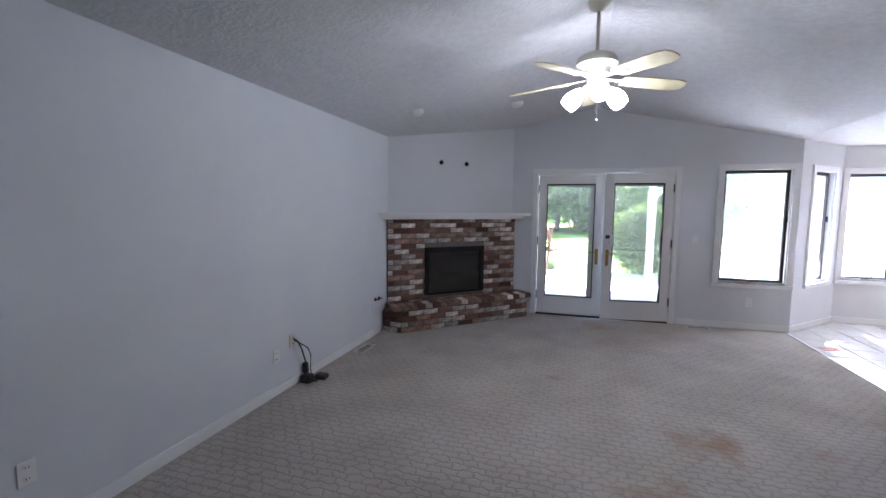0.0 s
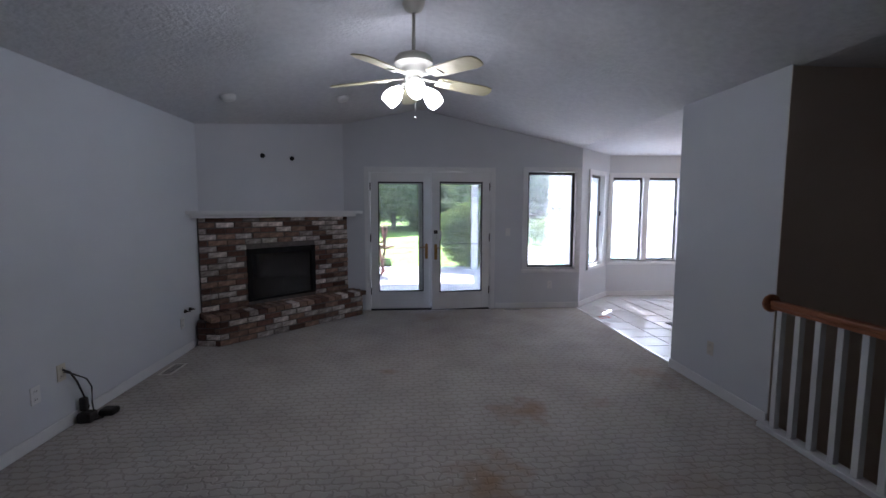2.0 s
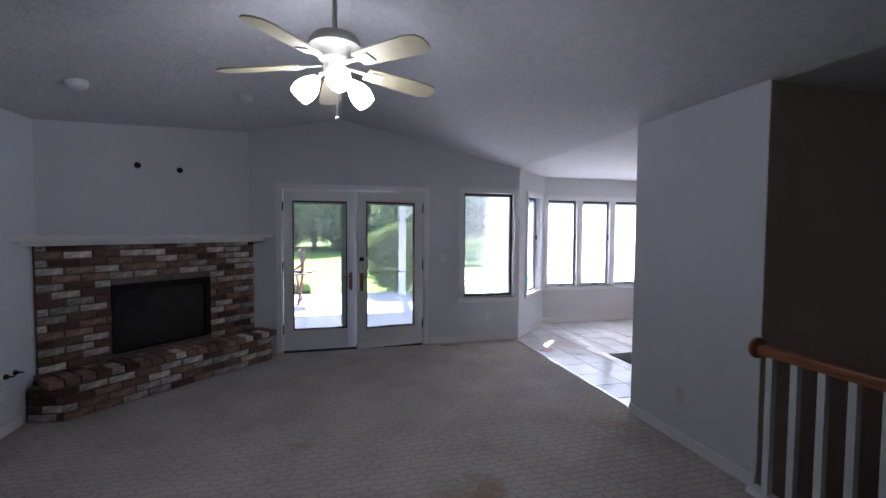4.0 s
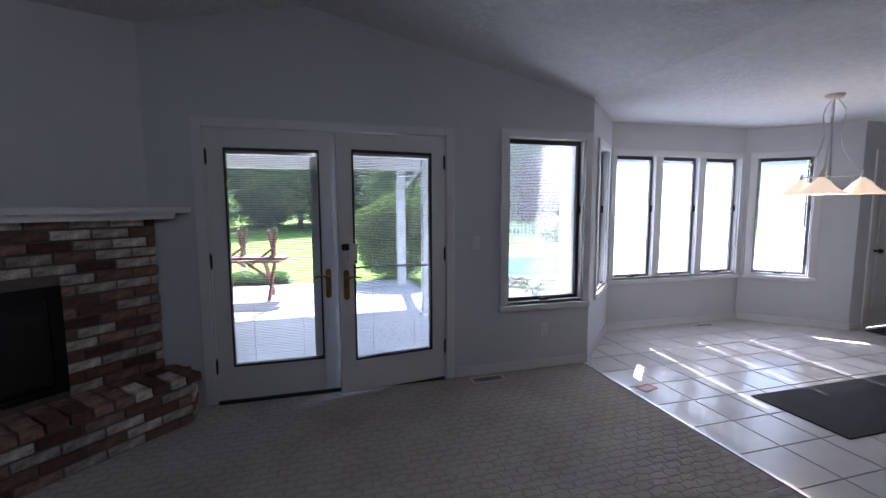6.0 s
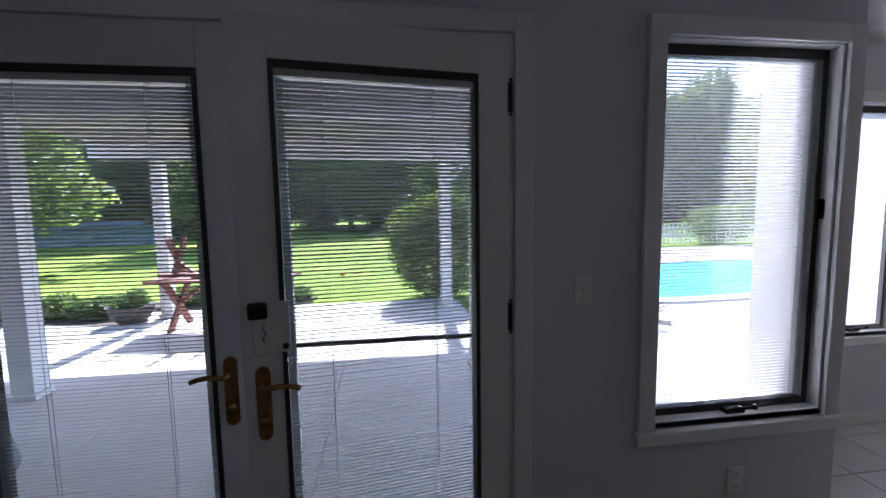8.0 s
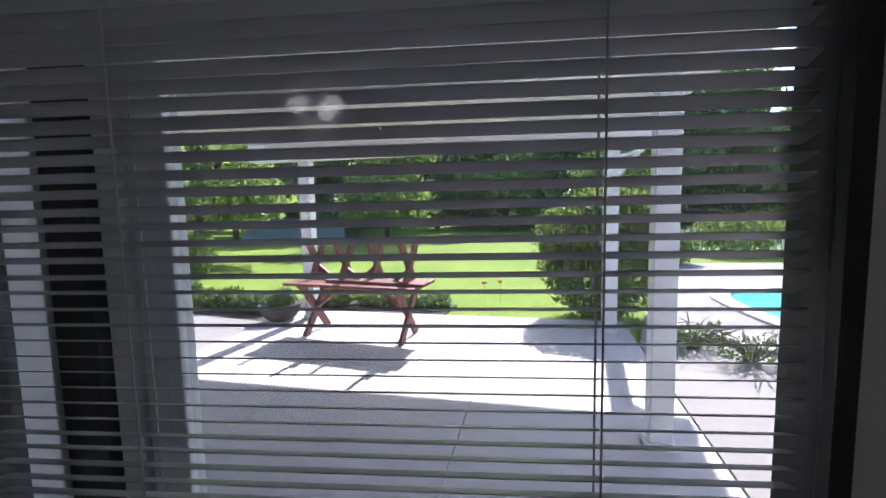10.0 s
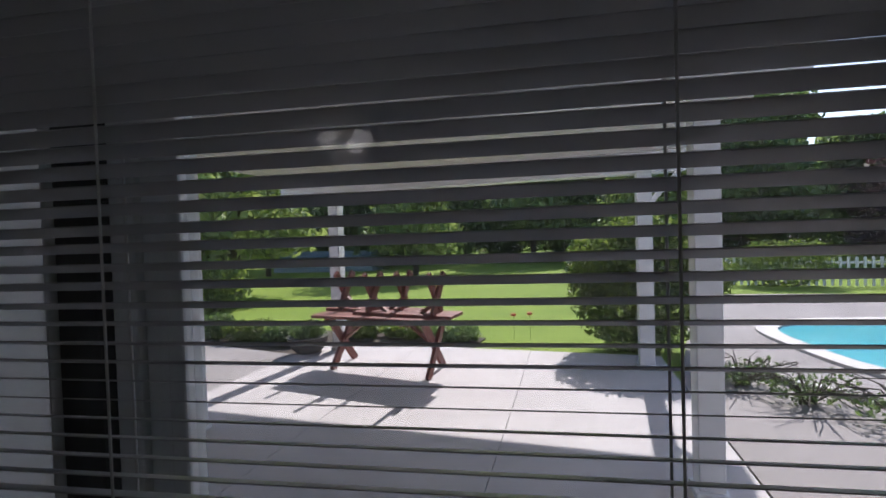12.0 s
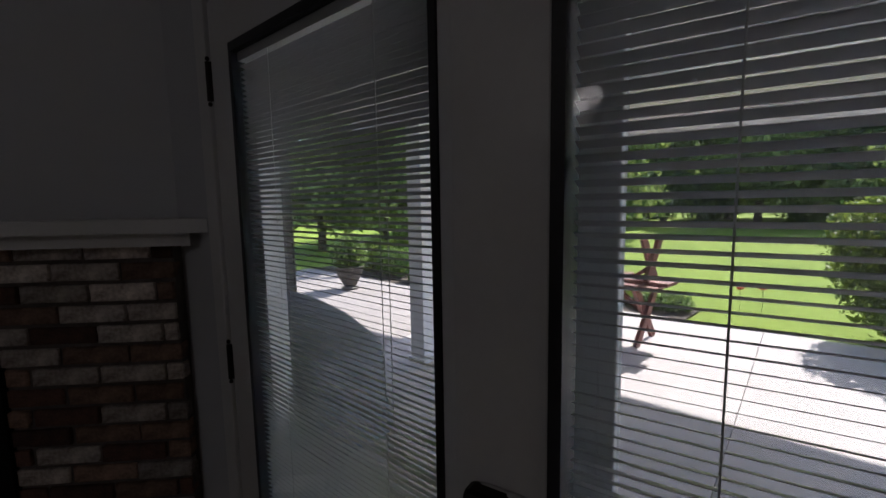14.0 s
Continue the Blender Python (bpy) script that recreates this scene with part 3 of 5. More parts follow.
def door_leaf(name, m, sign, label, LEAF_W):
    """Leaf from its hinge at x = 0 along sign * x; the room face at y = -0.02."""
    d = thing(name, m, label, "door", "french doors", "structure")
    sx = lambda a, b: (min(sign * a, sign * b), max(sign * a, sign * b))

    def bx(bm, a, b, y0, y1, z0, z1, bevel=0.0):
        p, q = sx(a, b)
        add_box(bm, (p, y0, z0), (q, y1, z1), bevel=bevel)

    y0, y1 = -0.02, 0.024
    SM = ST if sign < 0 else 0.10
    bm = bmesh.new()
    bx(bm, 0.002, ST, y0, y1, 0.028, DTOP, 0.003)
    bx(bm, LEAF_W - SM, LEAF_W, y0, y1, 0.028, DTOP, 0.003)
    bx(bm, ST, LEAF_W - SM, y0, y1, 0.028, G_LO)
    bx(bm, ST, LEAF_W - SM, y0, y1, G_HI, DTOP)
    part("leaf_frame", bm, DOORW, d)
    bm = bmesh.new()
    g = 0.014
    bx(bm, ST, ST + g, y0 - 0.004, y1 + 0.004, G_LO, G_HI)
    bx(bm, LEAF_W - SM - g, LEAF_W - SM, y0 - 0.004, y1 + 0.004, G_LO, G_HI)
    bx(bm, ST + g, LEAF_W - SM - g, y0 - 0.004, y1 + 0.004, G_LO, G_LO + g)
    bx(bm, ST + g, LEAF_W - SM - g, y0 - 0.004, y1 + 0.004, G_HI - g * 1.5, G_HI)
    part("glazing_frame", bm, GASKET, d, "black glazing strip round the glass")
    for yy in (-0.014, 0.018):
        bm = bmesh.new()
        bx(bm, ST + g, LEAF_W - SM - g, yy, yy + 0.003, G_LO + g, G_HI - g * 1.5)
        p = part("pane", bm, GLASS, d)
        p.visible_shadow = False
    a, b = sx(ST + g + 0.004, LEAF_W - SM - g - 0.004)
    bm = box((a, -0.0082, -0.0004), (b, 0.0082, 0.0004), m=pose(0, 0, 0, -21.5, 0, 0))
    first = part("blind_slat", bm, SLAT, d)
    n = int((G_HI - G_LO - 0.07) / SLAT_STEP)
    rng = random.Random(5)
    first.location = (0, 0.0035, G_LO + g + 0.012)
    for i in range(1, n):
        o = first.copy()
        scene.collection.objects.link(o)
        o.parent = d
        o.location = (0, 0.0035, G_LO + g + 0.012 + i * SLAT_STEP)
        o.rotation_euler = (radians(rng.uniform(-2, 2)), radians(rng.uniform(-0.08, 0.08)), 0)
    bm = bmesh.new()
    bx(bm, ST + g, LEAF_W - SM - g, -0.008, 0.012, G_HI - g * 1.5 - 0.022, G_HI - g * 1.5)
    part("head_rail", bm, SLAT, d)
    for u in (0.22, 0.78):
        x = ST + g + u * (LEAF_W - ST - SM - 2 * g)
        bm = bmesh.new()
        for dy in (-0.006, 0.013):
            add_rod(bm, (sign * x, dy, G_LO + g), (sign * x, dy, G_HI - 0.03), 0.0009, seg=6)
        part("cord", bm, CORD, d)
    # hinges
    for z in (0.30, 1.10, 1.86):
        bm = bmesh.new()
        add_rod(bm, (0, -0.027, z - 0.05), (0, -0.027, z + 0.05), 0.0065)
        for k in (-0.058, 0.058):
            bmesh.ops.create_uvsphere(bm, u_segments=8, v_segments=6, radius=0.006, matrix=Matrix.Translation((0, -0.027, z + k)))
        add_box(bm, (-0.008, -0.0235, z - 0.05), (0.008, -0.0205, z + 0.05))
        part("hinge", bm, BRONZE, d, smooth=True)
    # lever handle on a long plate
    x = sign * (LEAF_W - 0.055)
    bm = bmesh.new()
    add_box(bm, (x - 0.022, -0.029, 0.80), (x + 0.022, -0.0195, 0.99), bevel=0.004)
    for zz in (0.80, 0.99):
        add_rod(bm, (x, -0.0195, zz), (x, -0.0292, zz), 0.0225, 0.0205, 20)
    bmesh.ops.create_uvsphere(bm, u_segments=12, v_segments=8, radius=0.016, matrix=Matrix.Translation((x, -0.032, 0.845)))
    plate = part("handle_plate", bm, BRASS, d, "aged brass handle plate", smooth=True)
    bm = bmesh.new()
    s = -sign
    add_tube(bm, [(x, -0.028, 0.955), (x, -0.058, 0.955), (x + s * 0.012, -0.066, 0.956), (x + s * 0.05, -0.068, 0.962), (x + s * 0.085, -0.066, 0.957), (x + s * 0.11, -0.064, 0.948)], 0.008, 10)
    part("lever", bm, BRASS, plate, "curved brass lever", smooth=True)
    return d


AJAR = 8.0
door_1 = door_leaf("door_1", pose(X0, 0, 0), 1, "closed white french door leaf with glass and inner blind", 0.884)
door_2 = door_leaf("door_2", pose(X1, 0, 0, 0, 0, AJAR), -1, "slightly ajar white french door leaf with inner blind", 0.884)
bm = bmesh.new()
add_box(bm, (-0.805, -0.05, 1.165), (-0.86, -0.0205, 1.215), bevel=0.008)
add_rod(bm, (-0.832, -0.05, 1.19), (-0.832, -0.066, 1.19), 0.014)
part("deadbolt", bm, BRONZE, door_2, "dark deadbolt turn")
guard = part("latch_guard", box((-0.848, -0.033, 1.055), (-0.742, -0.0205, 1.215), 0.004), PAPER, door_2, "white plastic guard plate round the bolt")
bm = bmesh.new()
add_rod(bm, (-0.757, -0.0325, 1.075), (-0.757, -0.036, 1.075), 0.010, seg=14)
add_tube(bm, [(-0.815, -0.0335, 1.15), (-0.822, -0.0335, 1.135), (-0.812, -0.0335, 1.12), (-0.822, -0.0335, 1.10), (-0.815, -0.0335, 1.09)], 0.002, 6)
part("scuff", bm, BRONZE, guard, "dark screw cap and scrawl")
part("meeting_strip", box((0.872, -0.024, 0.03), (0.90, 0.036, DTOP), 0.003), DOORW, door_1, "white strip on the meeting edge")

# sliding screen outside the ajar leaf
scr = thing("screen_door", pose(0, 0.11, 0), "grey aluminium screen door outside the french doors", "screen door")
bm = bmesh.new()
add_box(bm, (2.692, -0.005, 0.03), (2.735, 0.030, 2.055), bevel=0.004)
add_box(bm, (2.735, 0.004, 0.03), (2.775, 0.022, 2.055), bevel=0.003)
add_box(bm, (2.775, -0.002, 0.03), (2.803, 0.026, 2.055), bevel=0.004)
add_box(bm, (3.525, 0, 0.03), (3.57, 0.022, 2.055), bevel=0.003)
add_box(bm, (2.803, 0, 2.01), (3.525, 0.022, 2.055))
add_box(bm, (2.803, 0, 0.03), (3.525, 0.022, 0.12))
part("screen_frame", bm, SIDING, scr)
part("seal", box((2.617, -0.02, 0.03), (2.690, 0.028, 2.055), 0.003), GASKET, scr, "black brush seal")
part("mullion", box((2.50, -0.03, 0.03), (2.615, 0.03, 2.055), 0.004), SIDING, scr, "white outer mullion")
part("cross_bar", box((2.803, 0.004, 0.985), (3.525, 0.018, 1.0)), SASHD, scr, "dark thin cross bar")
part("screen_mesh", box((2.803, 0.010, 0.12), (3.525, 0.011, 2.01)), DOORSCREEN, scr, "fine grey insect mesh")
bm = bmesh.new()
add_box(bm, (2.70, -0.025, 0.82), (2.72, -0.004, 0.93), bevel=0.004)
part("pull", bm, BRONZE, scr)

# ---------------------------------------------------------------- fireplace
fire = thing("fireplace", FP, "corner fireplace of rough whitewashed red brick with raised hearth", "fireplace")
FW = 2.02
S0, S1, FZ0, FZ1 = 0.53, 1.47, 0.385, 1.035
HEARTH_Z, TOP_Z = 0.34, 1.415
for lo, hi in (((0.0, -0.02, 0), (S0, 0.06, TOP_Z)), ((S1, -0.02, 0), (FW, 0.06, TOP_Z)), ((S0, -0.02, FZ1), (S1, 0.06, TOP_Z)), ((S0, -0.02, 0), (S1, 0.06, FZ0))):
    part("mortar_face", box(lo, hi), MORTAR, fire, "grey recessed mortar")
bm = bmesh.new()
hearth_poly = [(0.02, 0.0), (-0.09, -0.13), (0.06, -0.335), (2.03, -0.335), (2.16, -0.17), (2.04, 0.0)]
add_prism(bm, hearth_poly, 0.0, HEARTH_Z - 0.055)
part("hearth_core", bm, MORTAR, fire)

rng = random.Random(11)
brick_meshes = {}


def rough_brick(l, w, h):
    key = (round(l, 3), round(w, 3), round(h, 3), rng.randrange(3))
    if key not in brick_meshes:
        bm = bmesh.new()
        add_box(bm, (0, 0, 0), (l, w, h), bevel=0.004)
        for vert in bm.verts:
            vert.co += Vector((rng.uniform(-1, 1), rng.uniform(-1, 1), rng.uniform(-1, 1))) * 0.0022
        bmesh.ops.recalc_face_normals(bm, faces=bm.faces)
        me = bpy.data.meshes.new("brick")
        bm.to_mesh(me)
        bm.free()
        me.materials.append(BRICK_D)
        brick_meshes[key] = me
    return brick_meshes[key]


def lay_brick(l, w, h, m, parent=None, white=0.44):
    o = new("brick", rough_brick(l, w, h))
    o.parent = parent or fire
    o.matrix_local = m
    u = rng.random()
    o.material_slots[0].link = "OBJECT"
    o.material_slots[0].material = BRICK_W if u < white else (BRICK_B if u < 0.70 else BRICK_D)


BL, BH, JT = 0.195, 0.055, 0.0135
row, z = 0, HEARTH_Z + 0.006
while z + BH < TOP_Z + 0.03:
    h = min(BH, TOP_Z - z)
    x = -(row % 2) * (BL + JT) / 2 - rng.uniform(0, 0.03)
    while x < FW:
        a, b = max(x, 0.004), min(x + BL, FW)
        spans = [(a, b)]
        if z + h > FZ0 and z < FZ1:
            spans = [(a, min(b, S0)), (max(a, S1), b)]
        for a, b in spans:
            if b - a > 0.03:
                lay_brick(round(b - a, 2), 0.045, h, pose(a, -0.032 + rng.uniform(-0.004, 0.003), z, 0, 0, 0))
        x += BL + JT
    z += BH + JT
    row += 1


def hearth_side(p, q):
    m, n = run(p, q)
    for r in range(4):
        z = 0.006 + r * (BH + JT)
        x = -(r % 2) * (BL + JT) / 2
        while x < n:
            a, b = max(x, 0.0), min(x + BL, n)
            if b - a > 0.03:
                lay_brick(round(b - a, 2), 0.04, BH, m @ pose(a, -0.012 + rng.uniform(-0.003, 0.003), z))
            x += BL + JT


for p, q in zip(hearth_poly[1:4], hearth_poly[2:5]):
    hearth_side(p, q)
# rowlock course on top of the hearth
x = -0.03
while x < 2.05:
    lay_brick(0.095, 0.20, 0.058, pose(x, -0.352, HEARTH_Z - 0.056 + rng.uniform(-0.002, 0.002)), white=0.07)
    lay_brick(0.095, 0.135, 0.056, pose(x, -0.145, HEARTH_Z - 0.056 + rng.uniform(-0.002, 0.002)), white=0.07)
    x += 0.107
lay_brick(0.10, 0.10, 0.056, pose(2.06, -0.24, HEARTH_Z - 0.056, 0, 0, 45))

bm = bmesh.new()
add_box(bm, (S0, -0.045, FZ0), (S0 + 0.06, 0.02, FZ1), bevel=0.004)
add_box(bm, (S1 - 0.06, -0.045, FZ0), (S1, 0.02, FZ1), bevel=0.004)
add_box(bm, (S0 + 0.06, -0.045, FZ1 - 0.07), (S1 - 0.06, 0.02, FZ1), bevel=0.004)
add_box(bm, (S0 + 0.06, -0.045, FZ0), (S1 - 0.06, 0.02, FZ0 + 0.03), bevel=0.004)
part("firebox_surround", bm, BLACK, fire, "black steel firebox surround")
bm = bmesh.new()
mid = (S0 + S1) / 2
add_box(bm, (S0 + 0.062, -0.022, FZ0 + 0.03), (mid - 0.001, -0.017, FZ1 - 0.07))
part("fire_door", bm, FIREGLASS, fire, "smoked glass fire door")
part("fire_door", box((mid + 0.001, -0.022, FZ0 + 0.03), (S1 - 0.062, -0.017, FZ1 - 0.07)), FIREGLASS, fire, "smoked glass fire door")
bm = bmesh.new()
add_prism(bm, [(-0.02, 0.01), (-0.20, -0.17), (2.20, -0.17), (2.02, 0.01)], TOP_Z + 0.045, TOP_Z + 0.085)
part("mantel_shelf", bm, TRIM, fire, "white painted mantel shelf")
bm = bmesh.new()
add_prism(bm, [(0.0, 0.008), (-0.12, -0.112), (2.12, -0.112), (2.0, 0.008)], TOP_Z + 0.002, TOP_Z + 0.045)
part("mantel_moulding", bm, TRIM, fire, "white moulding below the shelf")
# two wall-mount plugs above
for s in (0.80, 1.20):
    bm = bmesh.new()
    add_rod(bm, (s, 0.03, 2.185), (s, 0.012, 2.185), 0.030, 0.026, 16)
    add_rod(bm, (s, 0.012, 2.185), (s, -0.006, 2.185), 0.013, 0.011, 12)
    solo("cable_hole_cover", bm, BLACK, "small black round cable plug on the chimney breast", "cable plug", "cable plugs", smooth=True, m=FP)

# ---------------------------------------------------------------- ceiling fan
FX, FY = 2.42, -3.30
fan = thing("ceiling_fan", pose(FX, FY, 0), "cream five-blade ceiling fan with three lit glass shades", "ceiling fan")
bm = bmesh.new()
add_turned(bm, [(0.012, 2.88), (0.03, 2.885), (0.062, 2.905), (0.078, 2.94), (0.082, 2.985)])
part("canopy", bm, FANW, fan, "cream ceiling canopy", True)
bm = bmesh.new()
add_rod(bm, (0, 0, 2.58), (0, 0, 2.90), 0.0125)
part("downrod", bm, FANW, fan, smooth=True)
bm = bmesh.new()
add_turned(bm, [(0.02, 2.62), (0.05, 2.615), (0.115, 2.59), (0.135, 2.565), (0.135, 2.535), (0.10, 2.52), (0.085, 2.50), (0.085, 2.47), (0.06, 2.45), (0.06, 2.40), (0.045, 2.385), (0.02, 2.38)])
part("motor_housing", bm, FANW, fan, "cream motor housing", True)
for k in range(5):
    a = radians(21 + 72 * k)
    m = Matrix.Rotation(a, 4, "Z")
    bm = bmesh.new()
    prof = [(0.18, 0.05), (0.24, 0.060), (0.42, 0.070), (0.55, 0.072), (0.605, 0.058), (0.625, 0.025)]
    tilt = m @ Matrix.Translation((0, 0, 2.445)) @ Matrix.Rotation(radians(3), 4, "Y") @ Matrix.Rotation(radians(-12), 4, "X")
    up, dn = [], []
    outline = [(x, y) for x, y in prof] + [(x, -y) for x, y in reversed(prof)]
    for x, y in outline:
        up.append(bm.verts.new(tilt @ Vector((x, y, 0.004))))
        dn.append(bm.verts.new(tilt @ Vector((x, y, -0.003))))
    bm.faces.new(up)
    bm.faces.new(list(reversed(dn)))
    for i in range(len(up)):
        j = (i + 1) % len(up)
        bm.faces.new((up[i], dn[i], dn[j], up[j]))
    blade = part("blade", bm, BLADE, fan)
    bm = bmesh.new()
    add_box(bm, (0.07, -0.012, -0.004), (0.21, 0.012, 0.004), tilt, 0.002)
    add_box(bm, (0.20, -0.035, -0.009), (0.28, 0.035, -0.003), tilt, 0.002)
    part("blade_bracket", bm, FANW, blade)
for k, ang in enumerate((275, 35, 155)):
    a = radians(ang)
    d = Vector((math.cos(a), math.sin(a), 0))
    bm = bmesh.new()
    add_tube(bm, [Vector((0, 0, 2.41)) + d * 0.04, Vector((0, 0, 2.405)) + d * 0.08, Vector((0, 0, 2.375)) + d * 0.105], 0.012)
    arm = part("lamp_arm", bm, FANW, fan, smooth=True)
    q = Matrix.Translation(Vector((0, 0, 2.385)) + d * 0.10) @ (d * 0.95 + Vector((0, 0, -0.8))).to_track_quat("Z", "X").to_matrix().to_4x4()
    bm = bmesh.new()
    add_turned(bm, [(0.022, 0.0), (0.034, 0.02), (0.052, 0.05), (0.062, 0.085), (0.062, 0.115), (0.054, 0.148), (0.03, 0.152)], q, 20)
    g = part("glass_shade", bm, GLOBE, fan, "glowing frosted tulip shade", True)
    g.visible_shadow = False
bm = bmesh.new()
add_rod(bm, (0.01, 0, 2.17), (0.01, 0, 2.39), 0.0012, seg=6)
bmesh.ops.create_uvsphere(bm, u_segments=10, v_segments=8, radius=0.011, matrix=Matrix.Translation((0.01, 0, 2.165)))
part("pull_chain", bm, STEEL, fan)
bulb("fan_light", (FX, FY, 2.27), 0.3, (1.0, 0.95, 0.88), 0.16)

# smoke detectors on the sloped ceiling
for x, y in ((0.66, -2.10), (1.62, -1.35)):
    z = EAVE + (RIDGE_Z - EAVE) * x / RIDGE_X - 0.006
    m = pose(x, y, z, 0, -math.degrees(math.atan2(RIDGE_Z - EAVE, RIDGE_X)), 0)
    bm = bmesh.new()
    add_turned(bm, [(0.02, -0.045), (0.05, -0.042), (0.064, -0.028), (0.07, -0.012), (0.07, 0.004)])
    solo("smoke_detector", bm, PLASTW, "round white smoke detector on the sloped ceiling", "smoke detector", "smoke detectors", smooth=True, m=m)

# ---------------------------------------------------------------- nook lamp, mat and floor bits
CX, CY = 6.93, -0.69
ch = thing("chandelier", pose(CX, CY, 0), "white chandelier with three lit alabaster bell shades", "chandelier")
bm = bmesh.new()
add_turned(bm, [(0.012, 2.41), (0.05, 2.42), (0.068, 2.44), (0.07, 2.46)])
part("canopy", bm, FANW, ch, smooth=True)
bm = bmesh.new()
add_turned(bm, [(0.008, 1.60), (0.022, 1.63), (0.012, 1.68), (0.018, 1.79), (0.008, 1.86), (0.004, 2.42)])
part("stem", bm, STEEL, ch, smooth=True)
for k in range(3):
    a = radians(203 + 120 * k)
    d = Vector((math.cos(a), math.sin(a), 0))
    bm = bmesh.new()
    add_tube(bm, [Vector((0, 0, 1.755)) + d * s for s in (0.01, 0.1, 0.18, 0.23)] + [Vector((0, 0, 1.73)) + d * 0.24], 0.008)
    add_turned(bm, [(0.004, 1.80), (0.012, 1.79), (0.008, 1.775), (0.018, 1.76), (0.02, 1.725)], Matrix.Translation(d * 0.24), 12)
    part("arm", bm, STEEL, ch, smooth=True)
    bm = bmesh.new()
    pts = []
    for i in range(9):
        u = i / 8
        pts.append(Vector((0, 0, 2.42 - 0.655 * u + 0.10 * math.sin(math.pi * u))) + d * (0.02 + 0.21 * u * u + 0.05 * math.sin(2 * math.pi * u)))
    add_tube(bm, pts, 0.004, 6)
    part("scroll_rod", bm, STEEL, ch, smooth=True)
    bm = bmesh.new()
    q = Matrix.Translation(d * 0.24)
    add_turned(bm, [(0.02, 1.735), (0.032, 1.72), (0.055, 1.705), (0.085, 1.665), (0.125, 1.625), (0.17, 1.60), (0.176, 1.592), (0.168, 1.594)], q)
    part("bell_shade", bm, SHADE, ch, "glowing amber-tinted bell shade", True).visible_shadow = False
bulb("nook_light", (CX, CY, 1.56), 1.4, (1.0, 0.82, 0.6), 0.1)

solo("floor_mat", box((5.80, -1.67, 0.001), (7.35, -1.01, 0.011), 0.004), MATBLACK, "dark ribbed rubber mat on the tiles", "floor mat")
solo("entry_mat", box((8.78, -0.52, 0.001), (9.78, -0.02, 0.012), 0.004), MATBLACK, "small black mat in front of the nook door", "floor mat")
nd = thing("door_3", M_DE, "closed white panelled door beside the bay", "door", kind="structure")
bm = bmesh.new()
add_box(bm, (0.19, -0.022, 0), (0.27, -0.001, 2.14), bevel=0.004)
add_box(bm, (1.13, -0.022, 0), (1.21, -0.001, 2.14), bevel=0.004)
add_box(bm, (0.27, -0.022, 2.06), (1.13, -0.001, 2.14), bevel=0.004)
part("casing", bm, TRIM, nd)
bm = box((0.272, 0.01, 0.012), (1.128, 0.05, 2.058), 0.003)
for x in (0.37, 0.75):
    for za, zb in ((0.22, 0.90), (1.05, 1.90)):
        add_box(bm, (x, 0.004, za), (x + 0.28, 0.012, zb), bevel=0.004)
part("door_panel", bm, DOORW, nd)
bm = bmesh.new()
add_rod(bm, (0.33, 0.01, 0.95), (0.33, -0.04, 0.95), 0.011)
bmesh.ops.create_uvsphere(bm, u_segments=14, v_segments=10, radius=0.028, matrix=Matrix.Translation((0.33, -0.055, 0.95)))
part("door_knob", bm, BRONZE, nd, "dark round knob", smooth=True)
bm = bmesh.new()
for lo, hi in (((0, 0, 0), (0.16, 0.02, 0.002)), ((0, 0.09, 0), (0.16, 0.11, 0.002)), ((0, 0.02, 0), (0.02, 0.09, 0.002)), ((0.14, 0.02, 0), (0.16, 0.09, 0.002))):
    add_box(bm, lo, hi)
solo("floor_tape", bm, TAPE, "square of red tape stuck on the tiles", "tape", m=pose(5.06, -0.73, 0.001, 0, 0, 15))


def floor_vent(m, label):
    v = thing("floor_vent", m, label, "floor vent", "floor vents")
    bm = bmesh.new()
    for lo, hi in (((-0.15, -0.06, 0), (0.15, -0.045, 0.006)), ((-0.15, 0.045, 0), (0.15, 0.06, 0.006)), ((-0.15, -0.045, 0), (-0.13, 0.045, 0.006)), ((0.13, -0.045, 0), (0.15, 0.045, 0.006))):
        add_box(bm, lo, hi)
    part("rim", bm, VENTM, v, "pale enamelled rim")
    part("duct", box((-0.13, -0.045, 0.0005), (0.13, 0.045, 0.0015)), GASKET, v, "dark duct opening")
    for i in range(13):
        x = -0.12 + i * 0.02
        part("louvre", box((x - 0.002, -0.045, 0.0015), (x + 0.002, 0.045, 0.003)), VENTM, v)


floor_vent(pose(3.93, -0.13, 0.001), "beige metal floor vent by the window wall")
floor_vent(pose(0.13, -2.32, 0.001, 0, 0, 90), "beige metal floor vent by the long wall")
floor_vent(pose(7.15, 0.70, 0.001), "beige metal floor vent under the bay windows")


def outlet(m, label, material=PLASTIC, switch=False):
    o = thing("switch_plate" if switch else "wall_outlet", m, label, "switch" if switch else "outlet", "wall plates")
    part("cover_plate", box((-0.036, -0.007, -0.058), (0.036, -0.001, 0.058), 0.003), material, o)
    if switch:
        part("toggle", box((-0.006, -0.016, -0.012), (0.006, -0.007, 0.012), 0.002), material, o)
    else:
        for z in (-0.027, 0.027):
            bm = bmesh.new()
            add_rod(bm, (0, -0.0065, z), (0, -0.009, z), 0.017, seg=16)
            r = part("receptacle", bm, material, o)
            part("slots", box((-0.008, -0.0096, z - 0.004), (-0.005, -0.0088, z + 0.006)), GASKET, r)
            part("slots", box((0.005, -0.0096, z - 0.004), (0.008, -0.0088, z + 0.006)), GASKET, r)


